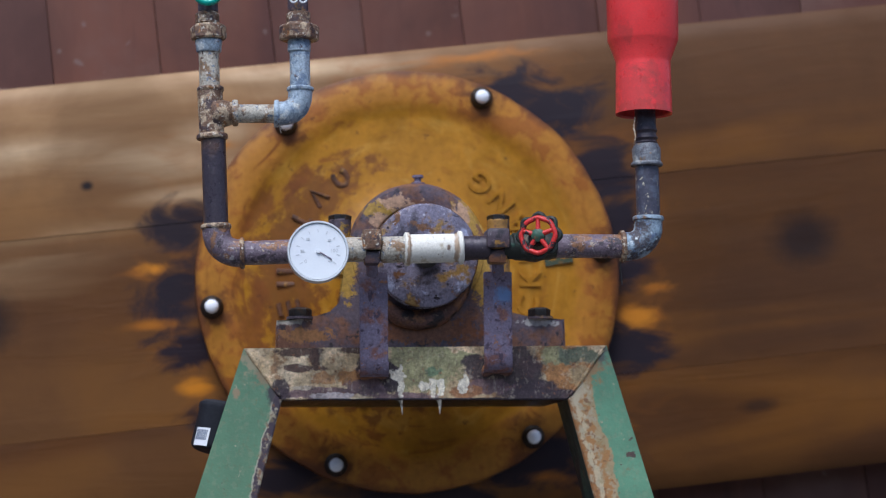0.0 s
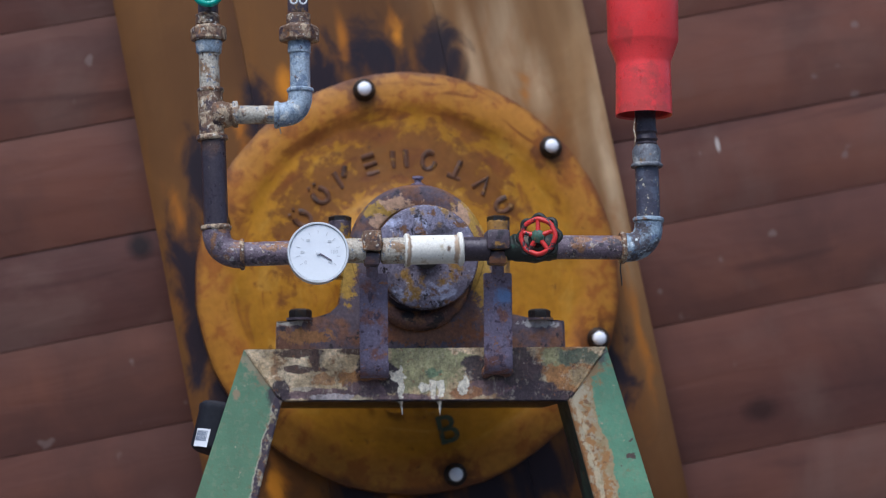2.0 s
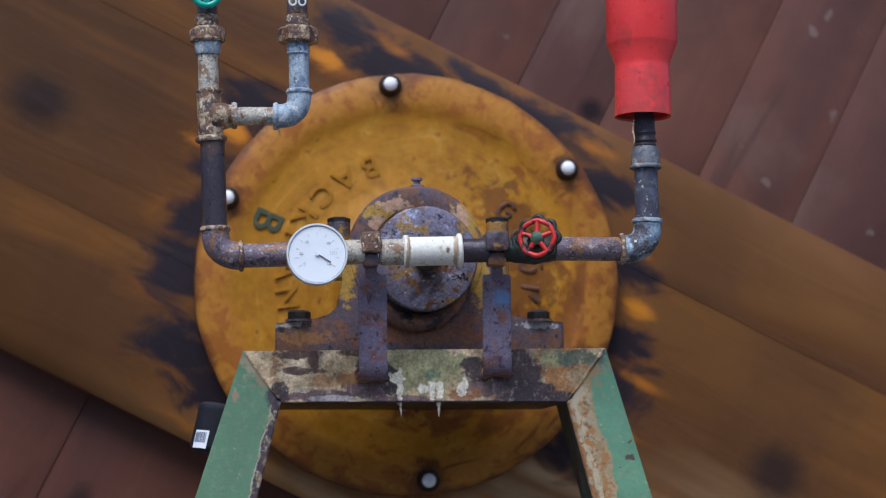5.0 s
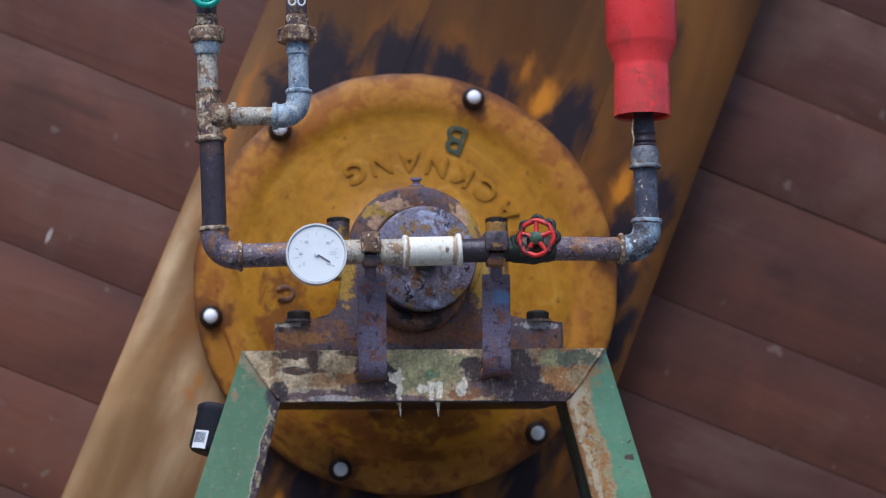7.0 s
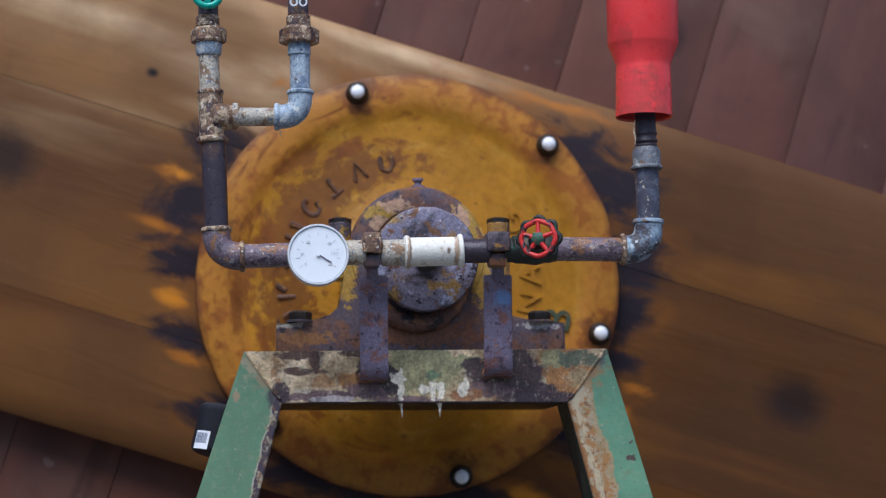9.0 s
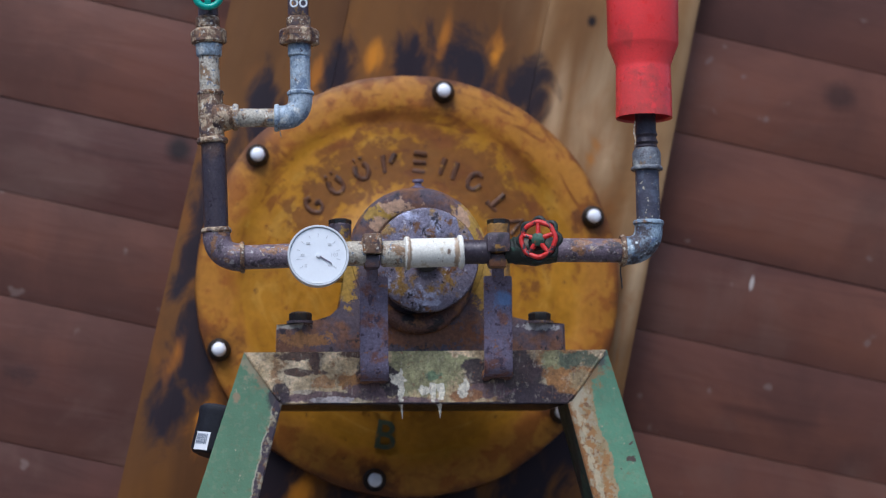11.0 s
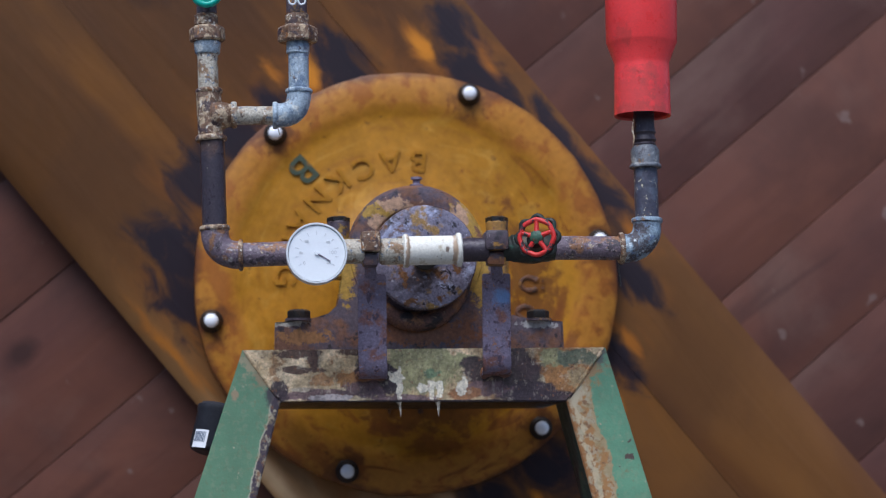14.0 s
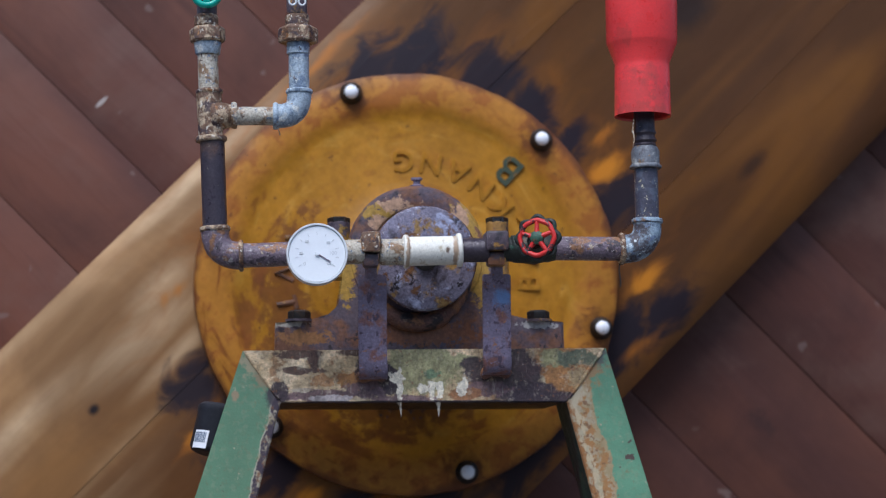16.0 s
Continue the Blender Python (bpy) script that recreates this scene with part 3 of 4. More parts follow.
def housing_paint():
    """Purple-black iron with flakes of ochre and pinkish primer left on it."""
    m, t, b = nodes_of("flaking_iron_paint", 0.45)
    raw = coords(t, own=False)
    col = blend(t, cloud(t, raw, 18.0, 0.45, 0.62), (0.105, 0.080, 0.10), (0.20, 0.09, 0.048))
    col = blend(t, cloud(t, raw, 60.0, 0.58, 0.66), col, (0.035, 0.026, 0.032))
    pink, yellow = (0.52, 0.32, 0.2), (0.42, 0.25, 0.045)
    for tone, p, rx, rz, ragged in (
            (yellow, (-0.0706, -0.3300, 1.5332), 0.030, 0.014, 1.3), (pink, (-0.0423, -0.3300, 1.5437), 0.026, 0.011, 1.3), (yellow, (0.0782, -0.3300, 1.5249), 0.024, 0.036, 1.1), (pink, (0.0640, -0.3300, 1.5211), 0.013, 0.022, 1.0),
            (yellow, (0.0959, -0.3300, 1.4341), 0.016, 0.06, 0.7), (yellow, (-0.1272, -0.3300, 1.4437), 0.016, 0.06, 0.9), (pink, (-0.0707, -0.3300, 1.5143), 0.016, 0.012, 0.8), ((0.03, 0.022, 0.026), (0.0880, -0.3300, 1.5525), 0.014, 0.01, 0.8),
            ((0.22, 0.085, 0.035), (0.0055, -0.3300, 1.3311), 0.09, 0.02, 0.9), ((0.3, 0.14, 0.05), (-0.1945, -0.3300, 1.3244), 0.04, 0.012, 1.0),
            ((0.4, 0.36, 0.3), (-0.2222, -0.3300, 1.3477), 0.03, 0.005, 0.9), ((0.38, 0.36, 0.35), (0.1891, -0.3300, 1.3444), 0.03, 0.006, 0.9)):
        col = blend(t, patch(t, raw, p[0], p[2], rx, rz, ragged, 70.0, 0.1), col, tone)
    f = put(t, "ShaderNodeTexNoise", Vector=raw, Scale=150.0, Detail=5.0, Roughness=0.7).outputs[0]
    dim = put(t, "ShaderNodeMapRange", i0=f, i1=0.3, i2=0.7, i3=0.6, i4=1.3).outputs[0]
    col = blend(t, 1.0, col, put(t, "ShaderNodeCombineColor", i0=dim, i1=dim, i2=dim).outputs[0], "MULTIPLY")
    t.links.new(col, b.inputs["Base Color"])
    relief(t, b, f, 0.35)
    return m


IRON = housing_paint()
EAR = worn("ochre_stained_iron", (0.33, 0.17, 0.035), [((0.07, 0.045, 0.045), 30.0, 0.5, 0.6), ((0.2, 0.09, 0.035), 60.0, 0.55, 0.63)], 0.55, bump=0.5, grain=0.2)

def smear(m, p, rx, rz, ragged, tone, size=40.0, amount=1.0):
    """Add a stain of another colour round the place p to a material."""
    t = m.node_tree
    base = t.nodes["Principled BSDF"].inputs["Base Color"]
    col = blend(t, calc(t, "MULTIPLY", patch(t, coords(t, own=False), p[0], p[2], rx, rz, ragged, size, 0.3), amount), base.links[0].from_socket, tone)
    t.links.new(col, base)


smear(HEAD, (-0.154, 0, 0.647), 0.013, 0.004, 0.3, (0.4, 0.34, 0.3))
smear(HEAD, (0.3, 0, -0.66), 0.02, 0.03, 0.8, (0.05, 0.025, 0.022), 20.0, 0.7)
for p in ((-0.0341, -0.4900, 1.4475), (0.0411, -0.4900, 1.4493)):
    smear(WHITE, p, 0.0035, 0.03, 0.9, (0.33, 0.2, 0.1), 90.0, 0.8)
smear(WHITE, (0.0286, -0.4900, 1.4520), 0.003, 0.005, 0.9, (0.2, 0.14, 0.1), 120.0)
smear(STRAP, (0.1224, -0.4100, 1.3795), 0.012, 0.012, 0.9, (0.18, 0.28, 0.5))
for p, rx, rz in (((0.3531, -0.5100, 1.7328), 0.016, 0.014), ((0.3685, -0.5100, 1.6888), 0.012, 0.03), ((0.3248, -0.5100, 1.6958), 0.03, 0.04), ((0.3426, -0.5100, 1.6730), 0.05, 0.012), ((0.3133, -0.5100, 1.7969), 0.01, 0.016)):
    smear(RED, p, rx, rz, 1.2, (0.2, 0.05, 0.035), 60.0, 0.3)

# ---- mesh helpers ----
def mesh_of(bm, name, smooth=40):
    bmesh.ops.recalc_face_normals(bm, faces=bm.faces)
    me = bpy.data.meshes.new(name)
    bm.to_mesh(me)
    bm.free()
    me.set_sharp_from_angle(angle=radians(smooth))
    return me


def part(name, bm, material, parent, label="", smooth=40):
    ob = new(name, mesh_of(bm, name, smooth))
    ob.data.materials.append(material)
    for p in ob.data.polygons:
        p.use_smooth = True
    ob.parent = parent
    return tagged(ob, label)


def thing(name, label, category, group="", kind="", m=None):
    ob = new(name)
    if m is not None:
        ob.matrix_basis = m
    return tagged(ob, label, category, group, kind)


def turned(profile, steps=32, m=None, bm=None):
    """A solid of revolution about z from (radius, z) pairs; radius 0 closes it."""
    bm = bm or bmesh.new()
    m = m or Matrix()
    rings = []
    for r, z in profile:
        if r < 1e-6:
            rings.append([bm.verts.new(m @ Vector((0, 0, z)))])
        else:
            rings.append([bm.verts.new(m @ Vector((r * math.cos(2 * math.pi * k / steps), r * math.sin(2 * math.pi * k / steps), z))) for k in range(steps)])
    for a, b in zip(rings, rings[1:]):
        for k in range(steps):
            j = (k + 1) % steps
            if len(a) == 1 and len(b) > 1:
                bm.faces.new((a[0], b[k], b[j]))
            elif len(b) == 1 and len(a) > 1:
                bm.faces.new((a[k], a[j], b[0]))
            elif len(a) > 1:
                bm.faces.new((a[k], a[j], b[j], b[k]))
    return bm


def toward(p, q):
    """The pose at p whose z axis points to q."""
    d = Vector(q) - Vector(p)
    return Matrix.Translation(p) @ d.to_track_quat("Z", "Y").to_matrix().to_4x4()


def rod(p, q, r, steps=28, edge=0.0015, bm=None, r2=None):
    n = (Vector(q) - Vector(p)).length
    e = min(edge, r * 0.4, n * 0.4)
    s = r2 or r
    return turned([(0, 0), (r - e, 0), (r, e), (s, n - e), (s - e, n), (0, n)], steps, toward(p, q), bm)


def swept(points, r, steps=24, bm=None, closed=False):
    bm = bm or bmesh.new()
    pts = [Vector(p) for p in points]
    n = len(pts)
    rings, side = [], None
    for i, p in enumerate(pts):
        d = (pts[(i + 1) % n] - pts[i - 1]) if closed else (pts[min(i + 1, n - 1)] - pts[max(i - 1, 0)])
        d.normalize()
        if side is None:
            side = d.orthogonal().normalized()
        side = (side - d * side.dot(d)).normalized()
        up = d.cross(side)
        rr = r[i] if isinstance(r, list) else r
        rings.append([bm.verts.new(p + side * rr * math.cos(2 * math.pi * k / steps) + up * rr * math.sin(2 * math.pi * k / steps)) for k in range(steps)])
    for i in range(n if closed else n - 1):
        a, b = rings[i], rings[(i + 1) % n]
        for k in range(steps):
            j = (k + 1) % steps
            bm.faces.new((a[k], a[j], b[j], b[k]))
    if not closed:
        bm.faces.new(rings[0])
        bm.faces.new(rings[-1])
    return bm


def bend(p, corner, q, radius, n=9):
    """Points of a path from p to q that rounds the corner."""
    p, c, q = Vector(p), Vector(corner), Vector(q)
    a, b = c + (p - c).normalized() * radius, c + (q - c).normalized() * radius
    pts = [p]
    for i in range(n):
        s = i / (n - 1)
        pts.append(a * (1 - s) ** 2 + c * 2 * s * (1 - s) + b * s * s)
    return pts + [q]


def block(size, m=None, edge=0.003, bm=None):
    made = bmesh.new()
    bmesh.ops.create_cube(made, size=1.0)
    for v in made.verts:
        v.co = Vector((v.co.x * size[0], v.co.y * size[1], v.co.z * size[2]))
    if edge:
        bmesh.ops.bevel(made, geom=made.edges[:], offset=edge, segments=2, affect="EDGES", profile=0.6)
    if m is not None:
        bmesh.ops.transform(made, matrix=m, verts=made.verts)
    return made


def slab(outline, y0, y1, edge=0.003):
    """A plate: an outline of (x, z) pairs carried from y0 to y1."""
    bm = bmesh.new()
    a = [bm.verts.new((x, y0, z)) for x, z in outline]
    b = [bm.verts.new((x, y1, z)) for x, z in outline]
    bm.faces.new(a)
    bm.faces.new(b[::-1])
    for i in range(len(a)):
        j = (i + 1) % len(a)
        bm.faces.new((a[j], a[i], b[i], b[j]))
    if edge:
        bmesh.ops.bevel(bm, geom=[e for e in bm.edges if e.verts[0].co.y == e.verts[1].co.y], offset=edge, segments=2, affect="EDGES")
    return bm


def flat(p):
    return (p[0], p[2])


def shake(bm, amount, size, seed=0.0):
    """Uneven cast or corroded surface."""
    for v in bm.verts:
        v.co += amount * noise.noise_vector(v.co * size + Vector((seed, seed, seed)))
    return bm


FACE = Matrix.Rotation(radians(90), 4, "X")      # turned()'s z axis points at the camera (-y)

# ---- ground ----
bm = bmesh.new()
bmesh.ops.create_grid(bm, x_segments=8, y_segments=8, size=300)
ground = part("ground", bm, EARTH, None, "grey damp concrete yard floor")
tagged(ground, category="floor", kind="structure")
# unseen plain walls added behind and beside the camera to block low sky
for name, size, at in (("wall_south", (16.6, 0.3, 3.0), (0, -7.65, 1.5)), ("wall_west", (0.3, 12.0, 3.0), (-8.15, -1.5, 1.5)), ("wall_east", (0.3, 12.0, 3.0), (8.15, -1.5, 1.5))):
    ob = part(name, block(size, Matrix.Translation(at), 0.02), RENDERED, None, "unseen plain grey wall added to block low sky")
    tagged(ob, category="wall", kind="structure")

# ---- the turning drum ----
R = 1.29
LEAN = -6.8                  # the beam's slope at the start
drum = thing("tanning_drum", "large turning wooden tanning drum with ochre iron flange", "drum", m=pose(0, 0, H))


def drum_planks():
    rnd = random.Random(4)
    tilt = Matrix.Rotation(radians(LEAN), 4, "Y")
    seams = [-R + 0.005, -1.2, -1.01, -0.81, -0.61, -0.41, -0.195, -0.022, 0.168, 0.43, 0.63, 0.83, 1.02, 1.2, R - 0.005]
    for x, x2 in zip(seams, seams[1:]):
        w = x2 - x
        mid = abs(x + x2) / 2
        half = math.sqrt(R * R - mid * mid)
        dy = rnd.uniform(-0.002, 0.002)
        ob = part("plank", block((w - 0.0012, 0.05, 2 * half), Matrix.Translation((x + w / 2, 0.145 + dy, 0)), 0.0014), HEAD, drum)
        ob.matrix_basis = tilt
    half = math.sqrt(R * R - 0.432 ** 2)
    lower = [(0.118, -0.2152), (0.118, -0.432), (0.052, -0.432), (0.044, -0.418), (0.038, -0.385), (0.033, -0.335), (0.031, -0.28), (0.030, -0.2152)]
    middle = [(0.118, 0.1499), (0.118, -0.2146), (0.0308, -0.2146), (0.0308, 0.1499)]
    upper = [(0.118, 0.434), (0.118, 0.1504), (0.030, 0.1504), (0.030, 0.20), (0.0315, 0.25), (0.035, 0.30), (0.040, 0.35), (0.046, 0.395), (0.052, 0.422), (0.060, 0.434)]
    for profile in (lower, middle, upper):
        bm = bmesh.new()
        ends = [[bm.verts.new((x, y, z)) for y, z in profile] for x in (-half, half)]
        bm.faces.new(ends[0])
        bm.faces.new(ends[1][::-1])
        for k in range(len(profile)):
            j = (k + 1) % len(profile)
            bm.faces.new((ends[0][j], ends[0][k], ends[1][k], ends[1][j]))
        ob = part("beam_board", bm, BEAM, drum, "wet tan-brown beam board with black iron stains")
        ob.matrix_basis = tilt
    n = 40
    for k in range(n):
        a = 2 * math.pi * (k + 0.5) / n
        ob = part("stave", block((2 * math.pi * (R + 0.03) / n - 0.003, 1.9, 0.06), Matrix.Rotation(a, 4, "Y") @ Matrix.Translation((0, 1.04, R + 0.03)), 0.004), HEAD, drum)
    for y in (0.3, 1.0, 1.7):
        part("hoop", turned([(R + 0.06, -0.03), (R + 0.068, -0.03), (R + 0.068, 0.03), (R + 0.06, 0.03), (R + 0.06, -0.03)], 64, Matrix.Translation((0, y, 0)) @ FACE), STRAP, drum, "rusty iron hoop")
    part("rear_head", turned([(0, -0.03), (R, -0.03), (R, 0.03), (0, 0.03)], 48, Matrix.Translation((0, 1.9, 0)) @ FACE), HEAD, drum)


def lettering(text, size):
    c = bpy.data.curves.new("letter", "FONT")
    c.body, c.size, c.extrude, c.align_x, c.align_y = text, size, 0.003, "CENTER", "CENTER"
    c.offset = 0.0008
    ob = new("letter", c)
    me = bpy.data.meshes.new_from_object(ob.evaluated_get(bpy.context.evaluated_depsgraph_get()))
    bpy.data.objects.remove(ob)
    return me


def drum_flange():
    bm = turned([
        (0, -0.03), (0.386, -0.03), (0.388, -0.026), (0.386, -0.003), (0.382, 0.0), (0.334, 0.0), (0.326, -0.0006), (0.316, -0.0036), (0.306, -0.0060),
        (0.296, -0.0066), (0.255, -0.0042), (0.19, 0.0016), (0.150, 0.008), (0.128, 0.02), (0.116, 0.05), (0, 0.05)], 160, FACE)
    for v in bm.verts:
        out = Vector((v.co.x, 0, v.co.z))
        if out.length > 0.3:
            d = out.normalized()
            v.co += d * 0.0022 * noise.noise(d * 9.0) + d * 0.0012 * noise.noise(d * 26.0)
            v.co.y += 0.0016 * noise.noise(out * 14.0)
    flange = part("flange", bm, OCHRE, drum, "round ochre-painted iron flange, rust-stained")
    for a, r in BOLTS:
        at = Matrix.Translation((r * math.sin(radians(a)), 0, r * math.cos(radians(a)))) @ FACE
        bolt = part("bolt", turned([(0, 0), (0.0205, 0.0), (0.021, 0.003), (0.0185, 0.006), (0.0175, 0.012), (0.0150, 0.0165), (0.011, 0.018), (0, 0.018)], 24, at), GREASE_SHADE, flange, "greasy black bolt")
        part("bolt_cap", turned([(0.0125, 0.0155), (0.0128, 0.018), (0.0118, 0.0215), (0.0092, 0.0245), (0.005, 0.0262), (0, 0.0267)], 24, at), BOLT, bolt, "shiny white domed cap")
    for k, ch in enumerate("GNANKCAB"):
        a = 35.9 + 13.25 * k
        me = lettering(ch, 0.056)
        me.materials.append(OCHRE)
        ob = new("letter", me)
        ob.parent = flange
        r = 0.224
        ob.matrix_basis = Matrix.Translation((r * math.sin(radians(a)), 0.0005, r * math.cos(radians(a)))) @ Matrix.Rotation(radians(a + 180), 4, "Y") @ FACE
    # the worn maker's plate line, as plain strokes: hoops, bars and zigzags
    w, h = 0.012, 0.0165
    hoop = [(w * math.cos(radians(q)), h * math.sin(radians(q))) for q in range(60, 361, 20)]
    cup = [(w * math.cos(radians(q)), h * math.sin(radians(q))) for q in range(130, 411, 20)]
    kinds = [[hoop, [(0.012, 0), (0.003, 0)]], [cup], [cup], [[(-w, -h), (-w, h)], [(w, h), (0, 0)]], [[(-w, h), (w, h)], [(-w, 0), (w, 0)], [(-w, -h), (w, -h)]],
             [[(-w, -h), (-w, h)], [(w, -h), (w, h)]], [hoop], [[(-w, -h), (w, -h)], [(0, -h), (0, h)]], [[(-w, -h), (0, h), (w, -h)]], [cup]]
    for k, strokes in enumerate(kinds):
        a = 200.6 + 13.9 * k
        at = Matrix.Translation((0.224 * math.sin(radians(a)), 0.0004, 0.224 * math.cos(radians(a)))) @ Matrix.Rotation(radians(a), 4, "Y") @ Matrix.Diagonal((1, 0.55, 1, 1))
        mark = bmesh.new()
        for line in strokes:
            swept([(u, 0, q) for u, q in line], 0.0046, 8, mark)
        if k in (1, 2):
            for u in (-0.006, 0.006):
                turned([(0, -0.003), (0.0026, -0.002), (0.0026, 0.002), (0, 0.003)], 8, Matrix.Translation((u, 0, 0.024)) @ FACE, mark)
        bmesh.ops.transform(mark, matrix=at, verts=mark.verts)
        part("raised_mark", shake(mark, 0.0018, 110, k), SCALE, flange, "worn raised mark")
    me = lettering("B", 0.074)
    me.materials.append(STENCIL)
    ob = new("stencil_letter", me)
    ob.parent = flange
    tagged(ob, "dark green stencilled letter")
    a, r = radians(80.3), 0.281
    ob.matrix_basis = Matrix.Translation((r * math.sin(a), 0.0042, r * math.cos(a))) @ Matrix.Rotation(a + math.pi, 4, "Y") @ FACE
    part("shaft", turned([(0, 0.04), (0.062, 0.04), (0.062, 0.36), (0, 0.36)], 40, FACE), HUB, drum, "dark oily steel shaft")
    cap = part("end_cap", shake(turned([(0, 0.352), (0.082, 0.352), (0.0855, 0.355), (0.0858, 0.383), (0.084, 0.386), (0.080, 0.3872), (0.03, 0.389), (0, 0.389)], 48, FACE), 0.0004, 60), HUB, drum, "mottled blue-black round shaft end cap")
    part("centre_plug", turned([(0, 0.385), (0.022, 0.385), (0.022, 0.40), (0.017, 0.404), (0, 0.404)], 24, FACE), GREASE_SHADE, cap)


drum_planks()
drum_flange()


# ---- the bearing on its stand ----
def bearing():
    ob = thing("pillow_block_bearing", "rusty cast-iron pillow block bearing on a stand", "bearing")
    y0, y1 = -0.33, -0.20
    part("housing", shake(turned([(0, y1 * -1 - 0.02), (0.104, -y1 - 0.02), (0.114, -y1), (0.116, -y0 - 0.012), (0.110, -y0), (0.080, -y0 + 0.003), (0.0765, -y0 + 0.001), (0.074, -y0 - 0.006), (0, -y0 - 0.006)], 64, Matrix.Translation((-0.0092, 0, 1.4625)) @ FACE), 0.0006, 22), IRON, ob, "round dark iron bearing housing, ochre flakes")
    hc = Vector((-0.0092, 0, 1.4625))
    lip = [(hc.x + 0.092 * math.cos(radians(a)), -0.335, hc.z - 0.008 + 0.106 * math.sin(radians(a))) for a in range(200, 345, 5)]
    part("oil_lip", shake(swept(lip, [0.005 + 0.011 * math.sin(math.pi * k / (len(lip) - 1)) for k in range(len(lip))], 14), 0.0022, 45), LIP, ob, "rust-crusted oil lip under the shaft")
    left = [(-0.2435, -0.3300, 1.2986), (-0.2425, -0.3300, 1.3496), (-0.1759, -0.3300, 1.3522), (-0.1527, -0.3300, 1.3596), (-0.1359, -0.3300, 1.3763), (-0.1292, -0.3300, 1.4156), (-0.1327, -0.3300, 1.4719), (-0.1007, -0.3300, 1.5096)]
    right = [(0.0969, -0.3300, 1.5098), (0.1134, -0.3300, 1.4719), (0.1164, -0.3300, 1.4152), (0.1234, -0.3300, 1.3728), (0.1468, -0.3300, 1.3568), (0.1656, -0.3300, 1.3520), (0.2346, -0.3300, 1.3490), (0.2356, -0.3300, 1.2983)]
    part("pedestal", shake(slab([flat(p) for p in left + right], -0.328, -0.20, 0.004), 0.0008, 25), IRON, ob, "rusted pedestal with two bolted feet")
    for p in ((-0.2035, -0.3180, 1.3524), (0.1937, -0.3180, 1.3511)):
        part("foot_washer", turned([(0, -0.001), (0.023, -0.001), (0.023, 0.003), (0, 0.003)], 20, Matrix.Translation(p)), CAST, ob)
        part("foot_bolt", turned([(0, 0.002), (0.0180, 0.002), (0.0189, 0.004), (0.0189, 0.015), (0.0142, 0.018), (0, 0.018)], 6, Matrix.Translation(p)), GREASE_SHADE, ob, "dark hexagonal bolt", smooth=25)
    for p, coat in (((-0.1358, -0.2700, 1.5250), IRON), ((0.1325, -0.2700, 1.5254), EAR)):
        part("cap_ear", shake(rod((p[0], p[1], p[2] - 0.10), p, 0.0192, 20, 0.004), 0.0008, 40), coat, ob, "stained iron bolting ear")
        part("cap_bolt", turned([(0, -0.003), (0.0195, -0.003), (0.0195, 0.0045), (0.0150, 0.0065), (0, 0.0065)], 6, Matrix.Translation(p)), GREASE_SHADE, ob, "dark hexagonal bolt")
    p = (-0.0035, -0.2700, 1.5851)
    part("grease_nipple", turned([(0, -0.006), (0.012, -0.004), (0.012, 0.001), (0.006, 0.003), (0.006, 0.009), (0.0095, 0.010), (0.0095, 0.014), (0, 0.015)], 16, Matrix.Translation(p)), STRAP, ob, "small grease nipple")


